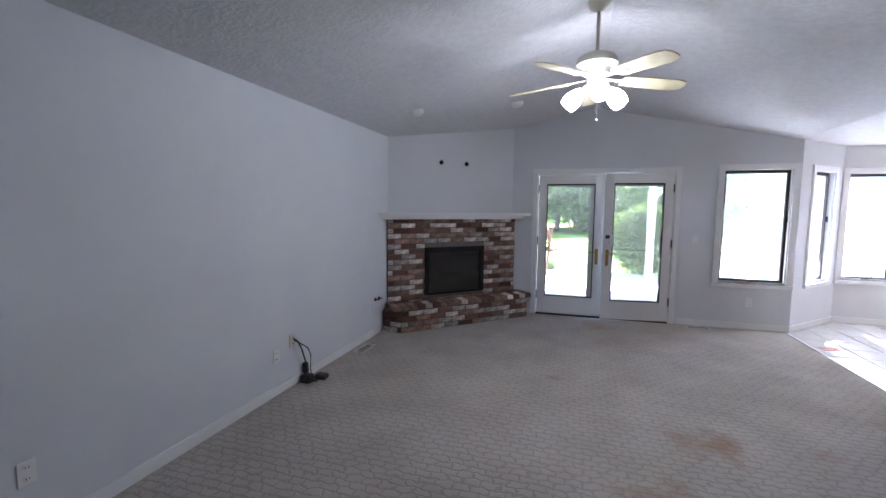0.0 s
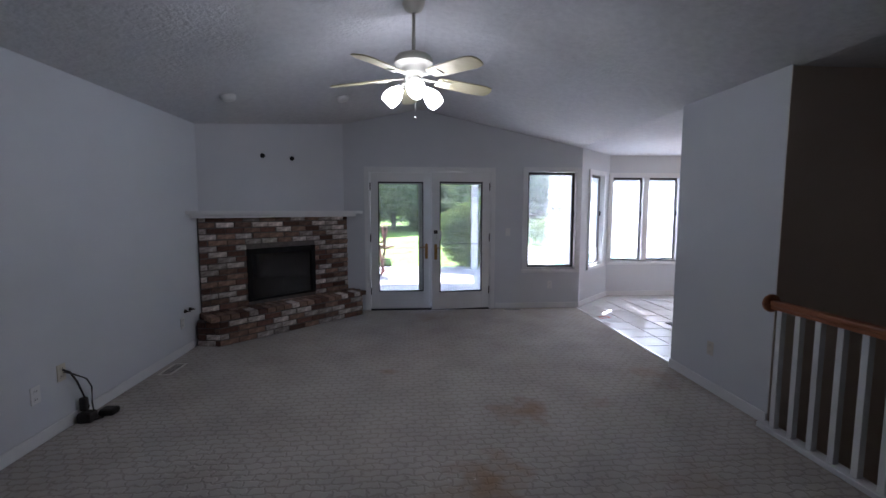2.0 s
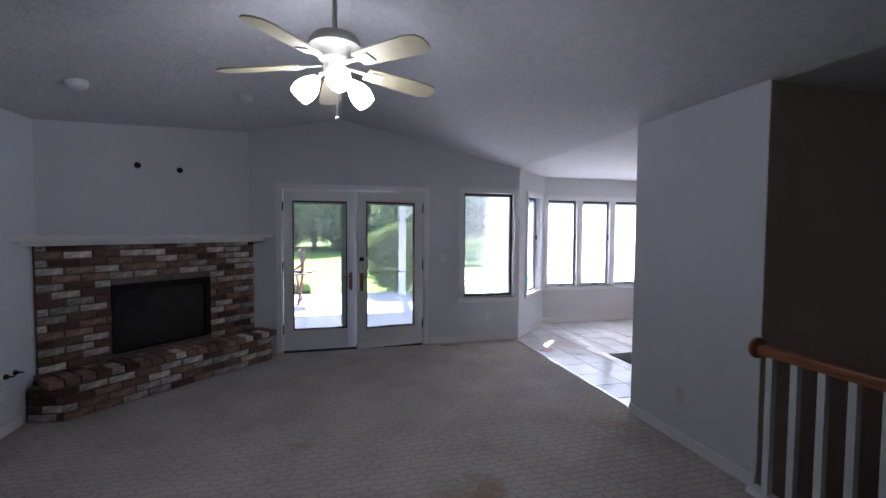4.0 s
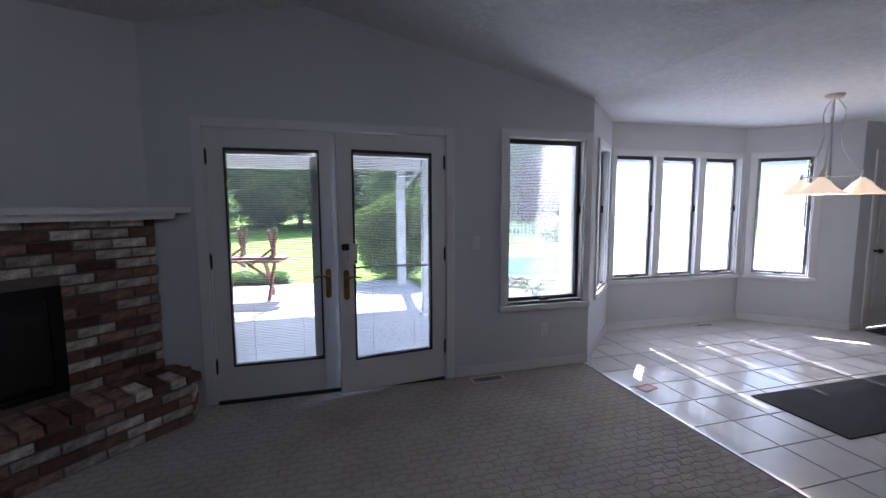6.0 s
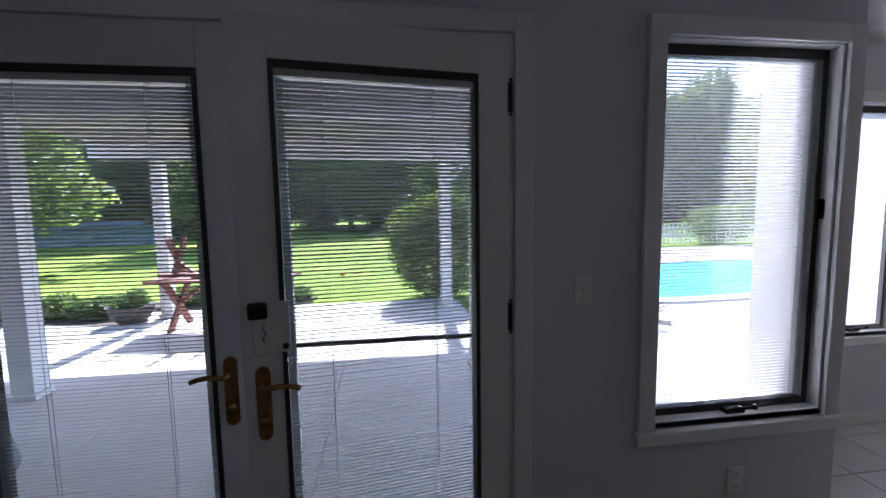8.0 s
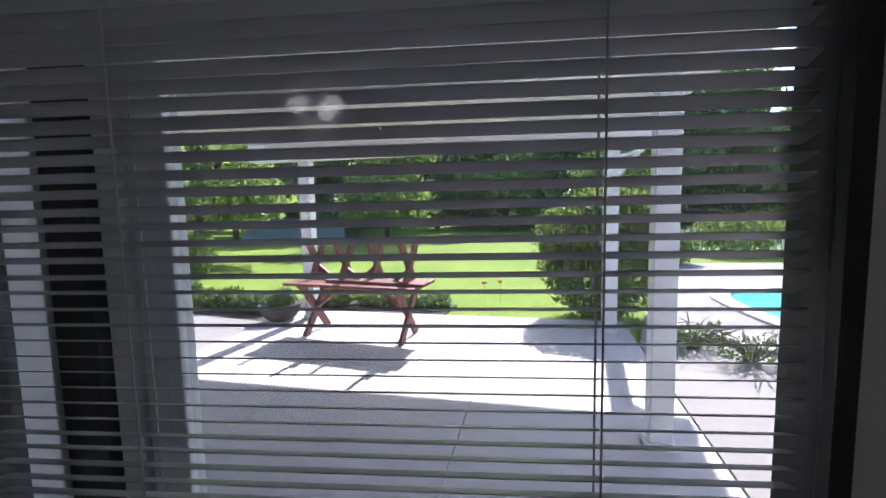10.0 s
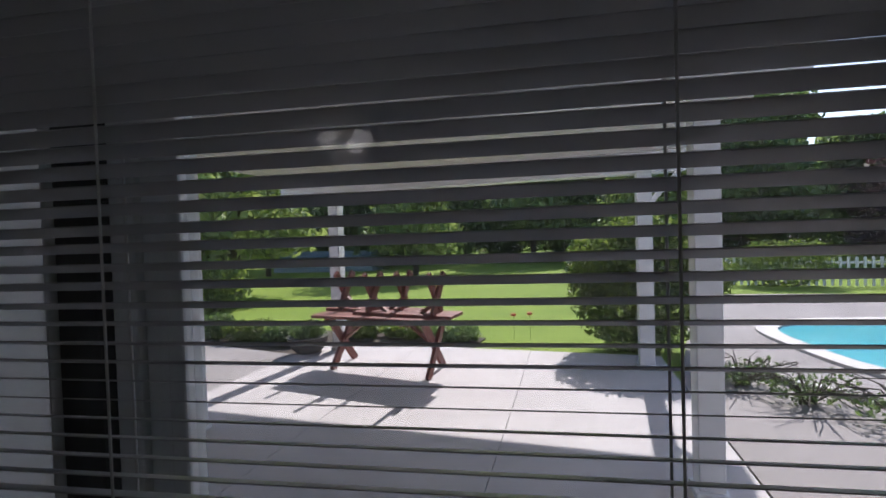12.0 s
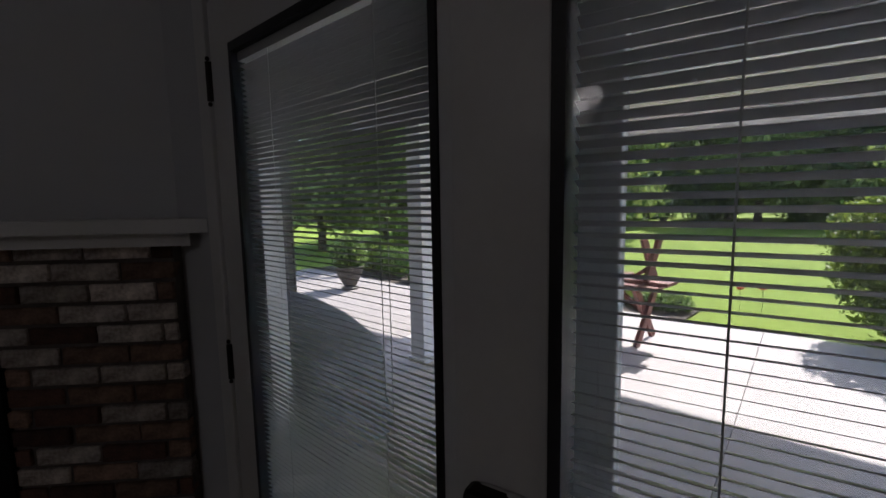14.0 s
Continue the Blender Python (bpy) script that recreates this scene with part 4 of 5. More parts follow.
outlet(pose(0, -5.30, 0.35, 0, 0, 90), "white outlet low on the long wall", PLASTW)
outlet(pose(0, -3.62, 0.33, 0, 0, 90), "white outlet plate low on the long wall", PLASTW)
outlet(pose(0, -3.41, 0.40, 0, 0, 90), "ivory cable outlet with a dangling cord")
outlet(pose(0, -1.86, 0.33, 0, 0, 90), "white outlet near the hearth", PLASTW)
outlet(pose(4.53, 0, 0.36), "white outlet below the window", PLASTW)
outlet(pose(3.86, 0, 1.18), "white switch plate between doors and window", PLASTW, True)
outlet(pose(4.90, -3.10, 0.36, 0, 0, -90), "grey outlet on the partition wall", VENTM)
bm = bmesh.new()
add_tube(bm, [(0.012, -3.41, 0.42), (0.05, -3.40, 0.40), (0.06, -3.36, 0.32), (0.05, -3.30, 0.20), (0.07, -3.28, 0.10), (0.06, -3.30, 0.04), (0.11, -3.34, 0.014), (0.16, -3.28, 0.012), (0.10, -3.22, 0.014)], 0.006)
add_tube(bm, [(0.012, -3.40, 0.40), (0.04, -3.36, 0.37), (0.06, -3.27, 0.30), (0.055, -3.22, 0.22), (0.05, -3.22, 0.10), (0.09, -3.26, 0.02), (0.15, -3.20, 0.012), (0.19, -3.25, 0.012)], 0.005)
cable = solo("loose_cable", bm, RUBBER, "bunched black cables hanging from the wall outlet", "cable", smooth=True)
part("adapter", box((0.03, -3.36, 0.001), (0.13, -3.27, 0.075), 0.018), RUBBER, cable, "black plug adapter")
part("plug", box((0.02, -3.31, 0.07), (0.07, -3.27, 0.17), 0.012), RUBBER, cable, "upright black plug")
part("splitter", box((0.10, -3.25, 0.001), (0.21, -3.16, 0.05), 0.018), RUBBER, cable, "flat black splitter")
for y in (-1.80, -1.70):
    bm = bmesh.new()
    add_rod(bm, (0.0, y, 0.44), (0.012, y, 0.44), 0.020, seg=16)
    add_rod(bm, (0.012, y, 0.44), (0.045, y, 0.44), 0.008)
    add_rod(bm, (0.045, y - 0.022, 0.445), (0.045, y + 0.022, 0.435), 0.006)
    solo("gas_valve_key", bm, BRONZE, "small dark gas key in the wall beside the hearth", "gas valve", "gas keys", smooth=True)

# ---------------------------------------------------------------- stair railing
rail = thing("stair_railing", pose(4.86, -3.70, 0), "stained oak handrail on white square balusters by the stairwell", "railing")
bm = bmesh.new()
add_box(bm, (-0.032, -3.9, 0.865), (0.032, -0.03, 0.905), bevel=0.012)
add_box(bm, (-0.022, -3.9, 0.845), (0.022, -0.03, 0.866))
part("handrail", bm, OAK, rail, "stained oak handrail")
bm = bmesh.new()
add_turned(bm, [(0.03, 0.0), (0.062, 0.004), (0.062, 0.018), (0.05, 0.026), (0.02, 0.028)], pose(0, -0.001, 0.88, 90, 0, 0))
part("rosette", bm, OAK, rail, "round oak wall rosette", True)
part("curb", box((-0.045, -3.9, 0.0), (0.045, -0.004, 0.035), 0.005), TRIM, rail, "white painted bottom curb")
first = None
for k in range(28):
    y = -0.10 - k * 0.137
    if first is None:
        bm = bmesh.new()
        add_box(bm, (-0.019, -0.019, 0.035), (0.019, 0.019, 0.846), bevel=0.003)
        first = part("baluster", bm, TRIM, rail)
        first.location = (0, y, 0)
    else:
        o = first.copy()
        scene.collection.objects.link(o)
        o.parent = rail
        o.location = (0, y, 0)
steps = thing("stairs", pose(5.0, -4.6, 0), "dark wooden stairs going down", "stairs")
for k in range(13):
    part("tread", box((0.02, -k * 0.22, -2.45 + k * 0.18), (1.22, -k * 0.22 + 0.25, -2.41 + k * 0.18), 0.008), DARKWOOD, steps)
    part("riser", box((0.03, -k * 0.22, -2.6 + k * 0.18), (1.21, -k * 0.22 + 0.02, -2.45 + k * 0.18)), DARKWOOD, steps)

# ---------------------------------------------------------------- outdoors
PZ = -0.145
bm = bmesh.new()
for lo, hi in (((-900, 0.18), (900, 900)), ((-900, -900), (900, -9.36)), ((-900, -9.36), (-0.15, 0.18)), ((10.35, -9.36), (900, 0.18))):
    add_box(bm, (*lo, -0.6), (*hi, -0.22))
solo("ground", bm, GRASS, "wide mown green lawn", "lawn", kind="structure")
bm = bmesh.new()
for i in range(3):
    add_box(bm, (-0.75 + i * 1.72, 0.17, -0.25), (0.965 + i * 1.72, 6.0, PZ), bevel=0.002)
solo("patio", bm, CONC, "pale concrete patio slabs", "patio", kind="structure")
bm = bmesh.new()
add_prism(bm, [(-7, 0.2), (-0.78, 0.2), (-0.78, 5.3), (-2.4, 5.55), (-7, 5.75)], -0.25, PZ - 0.03)
solo("pavement", bm, DECK, "grey concrete side terrace", "pavement", kind="structure")
bm = bmesh.new()
add_prism(bm, [(4.43, 0.17), (4.9, 0.17), (5.75, 1.02), (7.9, 1.02), (8.70, 0.23), (30, 0.23), (30, 12.3), (13, 13.0), (6.6, 12.6), (5.6, 9.5), (4.43, 5.0)], -0.25, PZ - 0.012)
solo("pool_deck", bm, DECK, "sunlit concrete pool deck", "pool deck", kind="structure")
pool = thing("swimming_pool", pose(10.35, 7.2, 0, 0, 0, 6), "turquoise swimming pool with pale coping", "swimming pool", kind="structure")
outl = [(3.9 * math.copysign(abs(math.cos(t)) ** 0.55, math.cos(t)), 1.95 * math.copysign(abs(math.sin(t)) ** 0.55, math.sin(t))) for t in [2 * math.pi * (k + 0.5) / 48 for k in range(48)]]
bm = bmesh.new()
add_prism(bm, outl, PZ - 0.02, PZ - 0.004)
part("water", bm, WATER, pool, "clear turquoise water")
bm = bmesh.new()
n = len(outl)
ri = [bm.verts.new((x, y, PZ + 0.03)) for x, y in outl]
ro = [bm.verts.new((x * 1.07, y * 1.14, PZ + 0.03)) for x, y in outl]
rb = [bm.verts.new((x * 1.07, y * 1.14, PZ - 0.02)) for x, y in outl]
rc = [bm.verts.new((x, y, PZ - 0.02)) for x, y in outl]
for k in range(n):
    j = (k + 1) % n
    for p, q in ((ri, ro), (ro, rb), (rc, ri)):
        bm.faces.new((p[k], p[j], q[j], q[k]))
part("coping", bm, COPING, pool, "pale stone coping")

# porch roof and posts
porch = thing("porch_roof", I4, "white boarded porch roof over the patio", "porch roof", kind="structure")
bm = bmesh.new()
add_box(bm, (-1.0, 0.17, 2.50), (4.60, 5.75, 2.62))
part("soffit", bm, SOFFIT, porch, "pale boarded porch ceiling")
part("front_beam", box((-1.0, 5.35, 2.24), (4.60, 5.55, 2.50), 0.01), POSTW, porch, "white front beam")
part("inner_beam", box((-1.0, 2.62, 2.34), (4.60, 2.78, 2.50), 0.01), POSTW, porch, "white cross beam")
part("roof_edge", box((-1.15, 5.75, 2.46), (4.66, 5.88, 2.66), 0.01), POSTW, porch, "white gutter board")


def porch_post(x, y, w, top, label, brace=False):
    p = thing("porch_post", pose(x, y, 0), label, "post", "porch posts")
    part("shaft", box((-w / 2, -w / 2, PZ + 0.05), (w / 2, w / 2, top), 0.008), POSTW, p)
    part("plinth", box((-w / 2 - 0.02, -w / 2 - 0.02, PZ), (w / 2 + 0.02, w / 2 + 0.02, PZ + 0.05), 0.006), POSTW, p)
    if brace:
        part("brace", box((-0.03, -0.02, 0), (0.03, 0.02, 0.46), 0.004, pose(w / 2 - 0.01, 0, top - 0.36, 0, 42, 0)), POSTW, p)
        part("brace", box((-0.02, -0.018, 0), (0.02, 0.018, 0.30), 0.004, pose(w / 2 - 0.01, 0, top - 0.14, 0, 75, 0)), POSTW, p)


porch_post(4.06, 2.70, 0.15, 2.34, "square white porch post nearer the house")
porch_post(-0.03, 2.70, 0.19, 2.34, "square white porch post nearer the house")
porch_post(4.14, 5.42, 0.17, 2.24, "square white porch post with a corner brace at the patio edge", True)
porch_post(-0.20, 5.60, 0.17, 2.24, "square white porch post at the patio edge")

solo("bay_siding", box((0.10, T + 0.002, -0.2), (0.33, T + 0.15, 2.5)), SIDING, "white sunlit siding on the outside of the bay", "siding", kind="structure", m=M_AB)
# house outside, beside the patio
solo("house_siding", box((-12, T + 0.002, -0.2), (-T, T + 0.15, 2.9)), SIDING, "white lap siding of the house", "siding", kind="structure")


mat_ob = thing("door_mat", pose(3.14, 0.52, PZ), "blue-grey striped door mat outside the doors", "door mat")
part("backing", box((-0.38, -0.22, 0.0), (0.38, 0.22, 0.010), 0.003), COVER, mat_ob)
for k in range(9):
    part("stripe", box((-0.36, -0.20 + k * 0.047, 0.010), (0.36, -0.175 + k * 0.047, 0.016), 0.002), SHED, mat_ob)


# wing in porch shade; the shade is put into WINGM's dark colour
wing = thing("house_wing", pose(-1.0, 0.32, 0), "lap-sided house wing beside the patio, porch shade put into its dark colour", "house wing", kind="structure")
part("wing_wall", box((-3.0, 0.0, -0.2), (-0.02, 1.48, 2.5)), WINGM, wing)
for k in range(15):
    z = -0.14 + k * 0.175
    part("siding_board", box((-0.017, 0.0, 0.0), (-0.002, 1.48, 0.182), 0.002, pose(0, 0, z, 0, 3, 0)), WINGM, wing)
part("corner_board", box((-0.09, 1.481, -0.2), (0.012, 1.50, 2.5), 0.003), WINGM, wing, "corner board in the wing's shade-darkened colour")


# picnic table with an upturned bench set on it
def timber(name, lo, hi, m, parent):
    part(name, box(lo, hi, 0.004, m), REDWOOD, parent)


def cross_frame(parent, x, h, spread, name="leg"):
    for s in (-1, 1):
        a = math.degrees(math.atan2(spread * 2, h)) * s
        timber(name, (-0.022, -0.05, -0.03), (0.022, 0.05, math.hypot(h, spread * 2)), pose(x + 0.021 * s, -spread * s, 0.02, -a, 0, 0), parent)


def picnic(name, length, width, h, m, label):
    t = thing(name, m, label, "picnic table" if width > 0.5 else "bench", "picnic set")
    n = round(width / 0.145)
    for k in range(n):
        y = -width / 2 + k * width / n
        timber("board", (-length / 2, y, h - 0.038), (length / 2, y + width / n - 0.008, h), I4, t)
    for s in (-1, 1):
        x = s * (length / 2 - 0.24)
        cross_frame(t, x, h - 0.06, 0.27 if width > 0.5 else 0.155)
        timber("batten", (x - 0.045, -width / 2 + 0.03, h - 0.075), (x + 0.0, width / 2 - 0.03, h - 0.039), I4, t)
        timber("brace", (0, -0.03, -0.02), (0.52, 0.03, 0.02), pose(x - s * 0.02, 0, 0.34, 0, -38 if s < 0 else 218, 0), t)
    return t


TX, TY, TA = 0.95, 4.82, -7
picnic("picnic_table", 1.86, 0.74, 0.72, pose(TX, TY, PZ, 0, 0, TA), "red stained timber picnic table on the patio")
for k, (dx, dy, a) in enumerate(((-0.25, 0.16, 1), (0.30, -0.13, -2))):
    picnic("picnic_bench", 1.40, 0.28, 0.52, pose(TX + dx, TY + dy, PZ + 0.72 + 0.521, 180, 0, TA + a), "red stained timber bench upturned on the picnic table")


# ---------------------------------------------------------------- plants
def leaf_cloud(count, blobs, size, seed, droop=0.0):
    """Many small leaf clumps spread through a set of lobes (centre, radii)."""
    r = np.random.default_rng(seed)
    vol = np.array([b[1][0] * b[1][1] * b[1][2] for b in blobs])
    pick = r.choice(len(blobs), count, p=vol / vol.sum())
    cen = np.array([b[0] for b in blobs])[pick]
    rad = np.array([b[1] for b in blobs])[pick]
    d = r.normal(size=(count, 3))
    d /= np.linalg.norm(d, axis=1)[:, None]
    p = cen + d * rad * (r.random((count, 1)) ** 0.22) * r.uniform(0.86, 1.1, (count, 1))
    a = r.normal(size=(count, 3)) + d * 0.6
    a /= np.linalg.norm(a, axis=1)[:, None]
    b = np.cross(a, r.normal(size=(count, 3)))
    b /= np.linalg.norm(b, axis=1)[:, None]
    c = np.cross(a, b)
    s = size * r.uniform(0.55, 1.3, (count, 1))
    verts = np.stack([p - b * s, p + c * s * 0.55 + a * s * 0.2, p + b * s, p - c * s * 0.55 + a * s * 0.2], 1).reshape(-1, 3)
    faces = [(4 * k, 4 * k + 1, 4 * k + 2, 4 * k + 3) for k in range(count)]
    return verts, faces


def leaf_part(name, parent, material, verts, faces, label=""):
    me = bpy.data.meshes.new(name)
    me.from_pydata(verts.tolist(), [], faces)
    me.materials.append(material)
    o = new(name, me)
    o.parent = parent
    if label:
        tagged(o, label)
    return o


def tree(m, height, spread, material, seed, label, leaves=7500, low=0.14):
    t = thing("tree", m, label, "tree", "garden trees")
    r = random.Random(seed)
    bm = bmesh.new()
    th = height * 0.5
    add_tube(bm, [(0, 0, -0.3), (0.05, 0.02, th * 0.4), (-0.05, 0.06, th)], height * 0.028, 9)
    blobs = [((0, 0, height * 0.72), (spread * 0.6, spread * 0.6, height * 0.26)), ((0, 0, height * 0.36), (spread * 0.7, spread * 0.7, height * 0.22))]
    for k in range(12):
        a = k * 2.4 + r.uniform(-0.4, 0.4)
        z = height * r.uniform(low, 0.86)
        rr = spread * r.uniform(0.45, 0.78) * (1.15 - z / height * 0.55)
        tip = (rr * math.cos(a), rr * math.sin(a), z)
        add_tube(bm, [(0, 0, min(th, z * 0.7)), (tip[0] * 0.5, tip[1] * 0.5, z * 0.86), tip], height * 0.010, 6)
        blobs.append((tip, (spread * r.uniform(0.28, 0.45), spread * r.uniform(0.28, 0.45), height * r.uniform(0.10, 0.17))))
    part("trunk", bm, BARK, t)
    leaf_part("crown", t, material, *leaf_cloud(leaves, blobs, height * 0.030, seed))
    return t


kinds = [tree(pose(-9.5, 27, -0.22), 9.5, 4.2, LEAF_DARK, 1, "tall dark green tree behind the lawn"),
         tree(pose(0.8, 31, -0.22), 9.0, 4.4, LEAF_LIGHT, 2, "broad light green tree behind the lawn"),
         tree(pose(13.5, 30, -0.22), 10.5, 4.6, LEAF_DARK, 3, "tall dark green tree behind the pool"),
         tree(pose(18.0, 24, -0.22), 5.5, 2.8, LEAF_RED, 4, "small dark plum-coloured tree beyond the pool", 3200),
         tree(pose(-4.2, 20, -0.22), 7.0, 3.2, LEAF_LIGHT, 5, "light green tree on the lawn", 4200, 0.2)]
rng = random.Random(21)
spots = [(-15, 30, 0), (-5, 34, 2), (5.5, 33, 0), (9.5, 36, 1), (17, 36, 0), (22, 33, 2), (27, 28, 1), (31, 36, 0), (-21, 26, 1), (-13, 20, 4), (-26, 34, 2),
         (-1.5, 39, 0), (13, 42, 2), (37, 30, 2), (40, 22, 0), (-32, 28, 0), (3.5, 42, 1), (-10, 40, 0), (24, 44, 0), (-18, 42, 2), (33, 46, 1), (7.2, 24, 4), (-7.5, 11.5, 4), (-12, 13, 4), (-10.5, 8.5, 4)]
for x, y, k in spots:
    src = kinds[k]
    o = copy_thing(src, pose(x, y, -0.22, 0, 0, rng.uniform(0, 360)))
    s = rng.uniform(0.85, 1.2)
    o.scale = (s, s, s * rng.uniform(0.9, 1.1))

# far woods behind all
bl = []
r = random.Random(3)
for k in range(60):
    a = radians(-75 + 150 * k / 59)
    d = r.uniform(58, 70)
    bl.append(((d * math.sin(a), d * math.cos(a), r.uniform(2, 5)), (5.5, 5.5, r.uniform(4, 7.5))))
verts, faces = leaf_cloud(26000, bl, 0.55, 9)
woods = leaf_part("far_woods", None, LEAF_DARK, verts, faces)
tagged(woods, "dense dark green woods in the distance", "woods", kind="stuff")


bl = []
for k in range(34):
    x = -42 + 84 * k / 33
    if 1.0 < x < 3.2:
        continue
    bl.append(((x + r.uniform(-1, 1), r.uniform(37, 44), r.uniform(0.3, 1.6)), (r.uniform(1.6, 2.6), 1.8, r.uniform(1.0, 2.4))))
verts, faces = leaf_cloud(26000, bl, 0.20, 19)
tagged(leaf_part("woodland_edge", None, LEAF_LIGHT, verts, faces), "low leafy undergrowth along the woods", "undergrowth", kind="stuff")


def shrub(name, m, blobs, count, size, material, seed, label):
    s = thing(name, m, label, "bush", "garden shrubs")
    bm = bmesh.new()
    rr = random.Random(seed)
    for k in range(5):
        c = rr.choice(blobs)[0]
        add_tube(bm, [(0.04 * k - 0.1, 0, -0.08), (c[0] * 0.5, c[1] * 0.5, c[2] * 0.5), c], 0.015, 6)
    part("stem", bm, BARK, s)
    leaf_part("foliage", s, material, *leaf_cloud(count, blobs, size, seed))
    return s


shrub("large_bush", pose(4.18, 6.5, PZ), [((0, 0, 0.75), (0.90, 0.62, 0.85)), ((-0.35, -0.1, 1.2), (0.66, 0.5, 0.55)), ((0.35, 0.05, 1.3), (0.6, 0.5, 0.55)), ((0.1, 0, 1.65), (0.5, 0.4, 0.3))],
      15000, 0.045, LEAF_BUSH, 31, "tall dense clipped green bush at the patio edge")
for k, (x, y, w, h) in enumerate(((-1.45, 5.95, 0.42, 0.32), (-2.25, 6.0, 0.5, 0.36), (-3.2, 6.1, 0.45, 0.40), (0.55, 6.75, 0.55, 0.24), (1.35, 6.65, 0.45, 0.22), (-0.35, 6.6, 0.4, 0.33), (-4.4, 6.4, 0.6, 0.62), (-5.3, 6.5, 0.7, 0.7))):
    shrub("bed_plant", pose(x, y, -0.2), [((0, 0, h * 0.5), (w, 0.3, h * 0.55)), ((w * 0.4, 0.1, h * 0.7), (w * 0.5, 0.25, h * 0.4)), ((-w * 0.45, -0.05, h * 0.65), (w * 0.45, 0.22, h * 0.4))],
          1500, 0.045, LEAF_BED if k % 2 == 0 else LEAF_BUSH, 50 + k, "low leafy green bed plant at the patio edge")
for k, (x, y, w, h) in enumerate(((6.6, 12.6, 1.0, 0.9), (9.5, 15.2, 1.5, 1.3), (13, 14.6, 1.2, 1.1), (17, 14.5, 1.6, 1.5), (-6.0, 9, 1.2, 1.1))):
    shrub("garden_shrub", pose(x, y, -0.2), [((0, 0, h * 0.5), (w * 0.8, w * 0.7, h * 0.55)), ((w * 0.4, 0, h * 0.7), (w * 0.5, w * 0.5, h * 0.4)), ((-w * 0.4, 0.1, h * 0.6), (w * 0.5, w * 0.5, h * 0.4))],
          2600, 0.07, LEAF_BUSH, 80 + k, "rounded green garden shrub near the pool")
bm = bmesh.new()
add_prism(bm, [(-7, 5.76), (-2.4, 5.56), (-0.79, 5.32), (-0.79, 6.03), (1.75, 6.03), (1.85, 6.9), (-7, 7.3)], -0.23, -0.19)
solo("planting_bed", bm, SOIL, "dark mulched planting bed along the patio", "planting bed", kind="structure")
for k, (x, y) in enumerate(((2.35, 6.75), (2.6, 6.9), (-0.2, 6.8))):
    f = thing("red_flower", pose(x, y, -0.19), "small red garden flower on a thin stem", "flower", "red flowers")
    bm = bmesh.new()
    add_tube(bm, [(0, 0, 0), (0.01, 0, 0.2), (0.0, 0.01, 0.42)], 0.004, 6)
    part("stem", bm, LEAF_BED, f)
    bm = bmesh.new()
    for j in range(6):
        a = j * math.pi / 3
        bmesh.ops.create_uvsphere(bm, u_segments=8, v_segments=6, radius=0.022, matrix=Matrix.Translation((0.025 * math.cos(a), 0.025 * math.sin(a), 0.43)))
    part("blossom", bm, PETAL, f)

pot = thing("potted_plant", pose(-3.9, 4.7, PZ - 0.03), "leafy green plant in a dark urn on the terrace", "potted plant")
bm = bmesh.new()
add_turned(bm, [(0.16, 0.0), (0.18, 0.03), (0.12, 0.07), (0.24, 0.28), (0.27, 0.42), (0.30, 0.45), (0.26, 0.46)])
part("urn", bm, POT, pot, "dark rounded urn", True)
leaf_part("foliage", pot, LEAF_BED, *leaf_cloud(1400, [((0, 0, 0.68), (0.36, 0.36, 0.30)), ((0.1, 0, 0.9), (0.22, 0.22, 0.2))], 0.05, 140))
bowl = thing("planter_bowl", pose(-0.62, 5.38, PZ), "dark round planter bowl with small leafy plants", "planter")
bm = bmesh.new()
add_turned(bm, [(0.17, 0.0), (0.24, 0.06), (0.29, 0.16), (0.30, 0.23), (0.32, 0.25), (0.27, 0.245)])
part("bowl", bm, POT, bowl, "dark rounded bowl", True)
leaf_part("foliage", bowl, LEAF_BED, *leaf_cloud(900, [((0, 0, 0.30), (0.27, 0.27, 0.11)), ((0.1, 0, 0.40), (0.14, 0.14, 0.10))], 0.035, 141))
# low junipers and an edging kerb beside the patio
kerb_m, kerb_n = run((4.75, 5.72), (7.0, 3.75))
solo("edging_kerb", box((0, -0.05, -0.25), (kerb_n, 0.05, PZ + 0.05), 0.01), COPING, "pale edging kerb round the juniper bed", "kerb", kind="structure", m=kerb_m)
for k, (x, y, w) in enumerate(((5.0, 4.95, 0.36), (5.42, 4.52, 0.42), (5.95, 4.1, 0.45), (6.4, 3.7, 0.4))):
    j = shrub("juniper", pose(x, y, PZ), [((0, 0, 0.12), (w, w * 0.7, 0.12)), ((w * 0.5, 0.1, 0.2), (w * 0.6, w * 0.4, 0.10)), ((-w * 0.5, -0.1, 0.17), (w * 0.5, w * 0.4, 0.10))], 420, 0.026, LEAF_BED, 160 + k, "low spreading juniper with thin arching twigs")
    bm = bmesh.new()
    rr = random.Random(170 + k)
    for i in range(22):
        a = rr.uniform(0, 2 * math.pi)
        r1 = w * rr.uniform(0.8, 1.5)
        add_tube(bm, [(0, 0, -0.01), (r1 * 0.5 * math.cos(a), r1 * 0.5 * math.sin(a), rr.uniform(0.15, 0.3)), (r1 * math.cos(a), r1 * math.sin(a), rr.uniform(0.12, 0.4))], 0.006, 4)
    part("twigs", bm, BARK, j, "thin brown arching twigs")
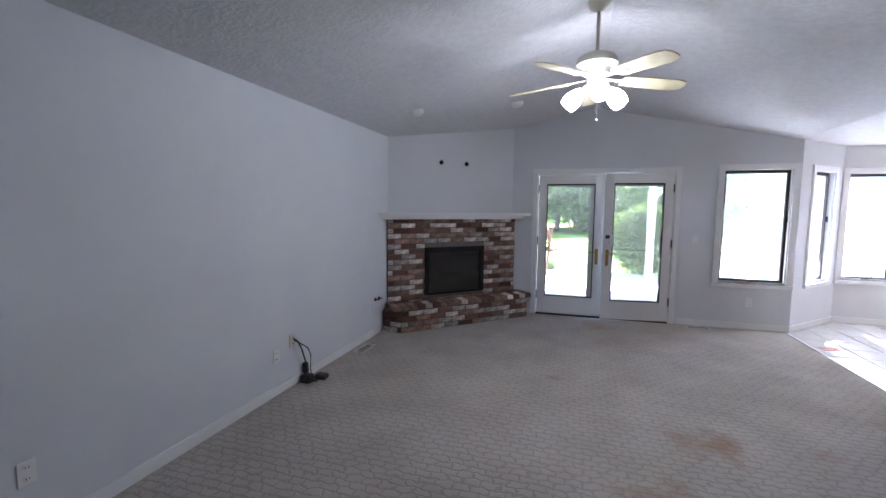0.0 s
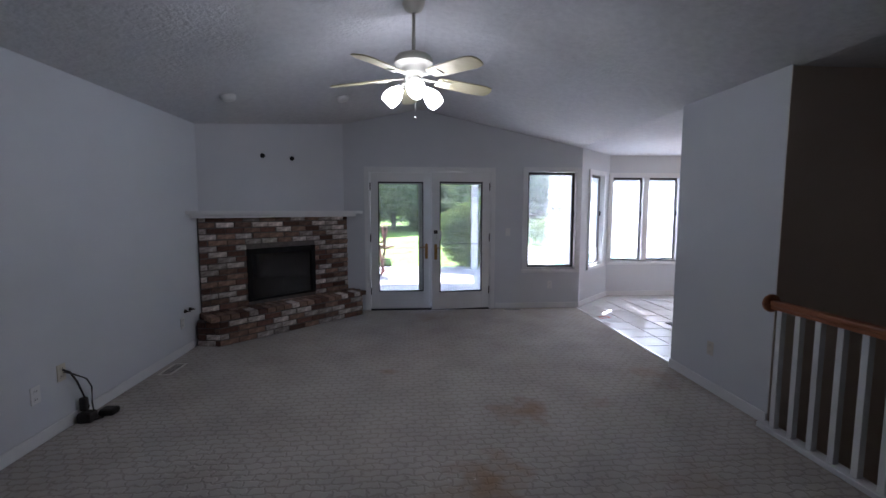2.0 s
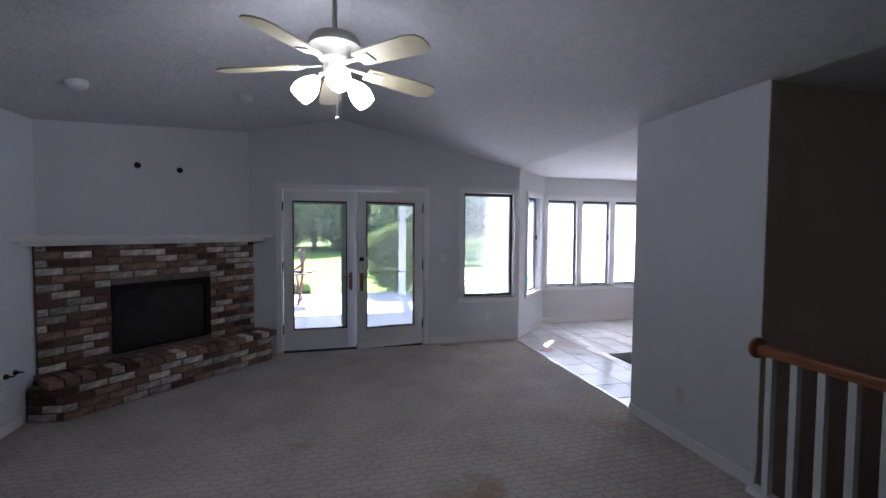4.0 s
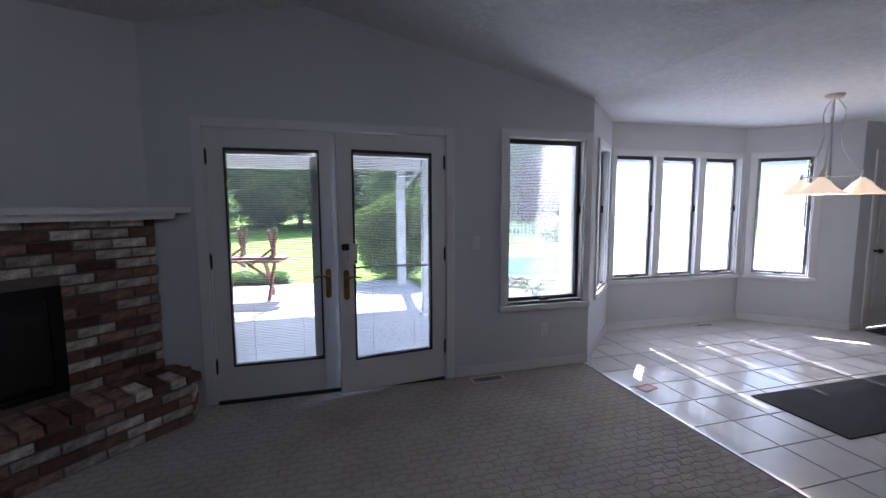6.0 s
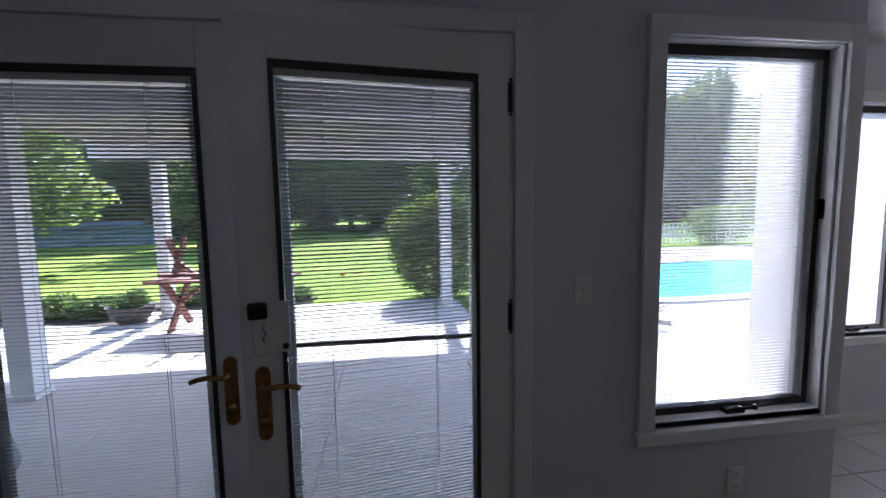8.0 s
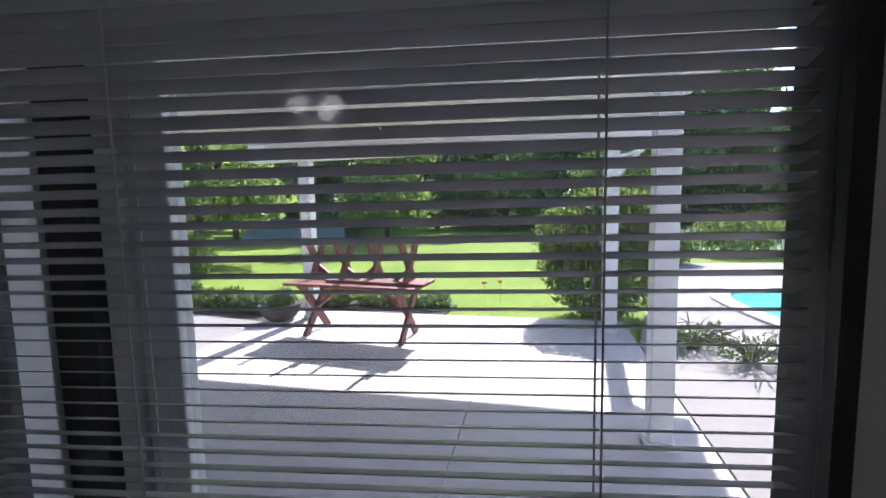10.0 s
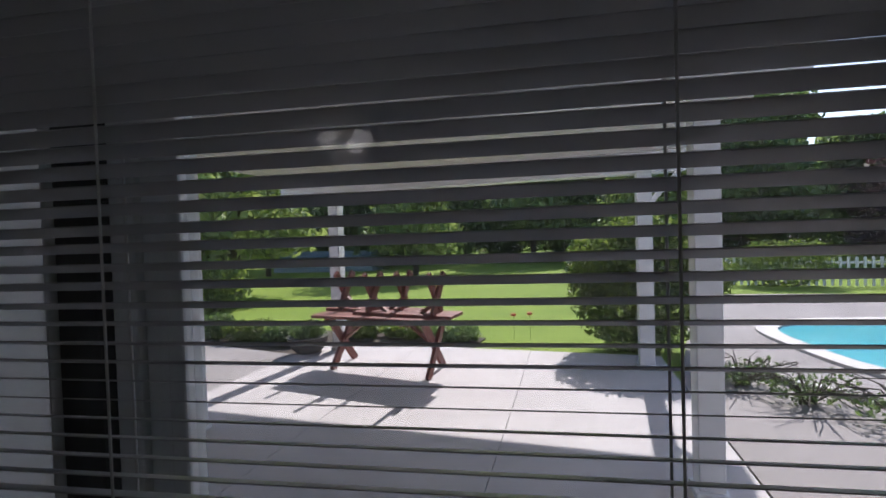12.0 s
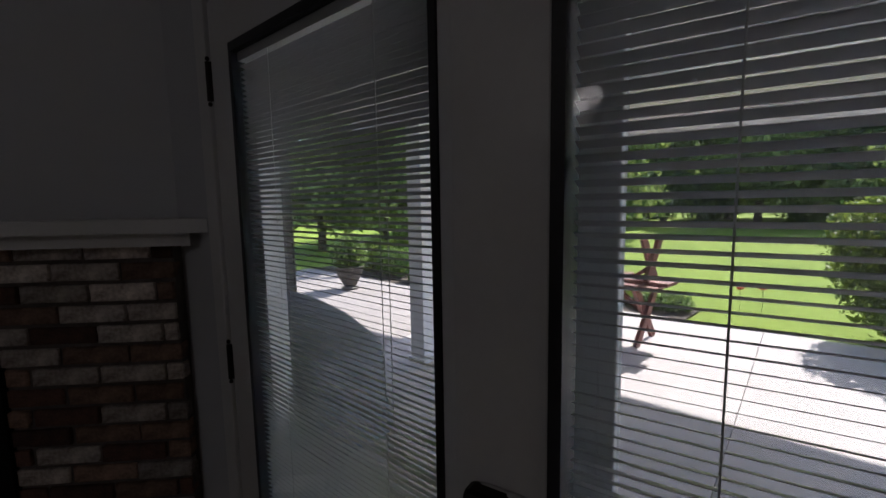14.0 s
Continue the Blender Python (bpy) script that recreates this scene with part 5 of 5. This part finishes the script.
# picket fence beyond the pool
fence = thing("picket_fence", pose(5.6, 15.4, 0, 0, 0, -4), "low white picket fence beyond the pool", "fence")
first = None
for k in range(90):
    if first is None:
        bm = bmesh.new()
        add_box(bm, (-0.035, -0.012, -0.2), (0.035, 0.012, 0.62))
        add_prism(bm, [(-0.035, -0.012), (0.035, -0.012), (0.035, 0.012), (-0.035, 0.012)], 0.6201, 0.65)
        first = part("picket", bm, FENCEM, fence)
    else:
        o = first.copy()
        scene.collection.objects.link(o)
        o.parent = fence
        o.location = (k * 0.19, 0, 0)
for z in (0.1, 0.45):
    part("rail", box((-0.1, 0.013, z), (17.1, 0.04, z + 0.07)), FENCEM, fence)
# low blue-grey shed roof far across the lawn
sh = thing("garden_shed", pose(-11.5, 24.0, -0.22, 0, 0, 8), "low blue-grey covered shed across the lawn", "shed")
part("shed_wall", box((-3.2, -1.2, 0), (3.2, 1.2, 0.9), 0.02), SHED, sh)
bm = bmesh.new()
add_prism(bm, [(-3.4, -1.4), (3.4, -1.4), (3.4, 1.4), (-3.4, 1.4)], 0.9, 0.96)
add_prism(bm, [(-3.0, -0.8), (3.0, -0.8), (3.0, 0.8), (-3.0, 0.8)], 0.961, 1.25)
part("shed_roof", bm, SHED, sh)
# covered grill beside the door
gr = thing("covered_grill", pose(0.12, 1.20, PZ), "grill under a draped grey fabric cover on the patio", "grill cover")
bm = bmesh.new()
add_box(bm, (-0.62, -0.3, 0), (0.62, 0.3, 0.95), bevel=0.10)
bmesh.ops.subdivide_edges(bm, edges=bm.edges[:], cuts=2, use_grid_fill=True)
for vert in bm.verts:
    c = vert.co
    flare = 1.0 + 0.12 * max(0.0, 1 - c.z)
    c.z *= 1.0 - 0.30 * max(0.0, c.x + 0.1) - 0.10 * abs(c.y)
    c.x *= flare
    c.y *= flare
    c += Vector((math.sin(c.z * 9 + c.x * 13), math.cos(c.x * 11 + c.z * 5), 0)) * 0.018
part("cover", bm, COVER, gr, smooth=True)

# ---------------------------------------------------------------- floor tiles, last
tile_me = {}
TS, TJ = 0.325, 0.009


def tile(x0, x1, y0, y1):
    key = (round(x1 - x0, 3), round(y1 - y0, 3))
    if key not in tile_me:
        bm = box((0, 0, -0.006), (x1 - x0, y1 - y0, 0.0), 0.002)
        me = bpy.data.meshes.new("tile")
        bm.to_mesh(me)
        bm.free()
        me.materials.append(TILE)
        tile_me[key] = me
    o = new("tile", tile_me[key])
    o.location = (x0, y0, 0)
    o.parent = nook_floor


for i in range(16):
    for j in range(14):
        x0, y0 = 4.985 + i * (TS + TJ), -3.60 + j * (TS + TJ)
        x1, y1 = x0 + TS, y0 + TS
        y0 = max(y0, -3.575)
        # keep inside the bay's outline
        y1 = min(y1, 0.845, x0 - 4.99 + 0.29, 8.66 - x0 if x0 < 8.5 else 0.04)
        x1 = min(x1, 10.19)
        if y1 - y0 > 0.04 and x1 - x0 > 0.04 :
            tile(x0, x1, y0, y1)
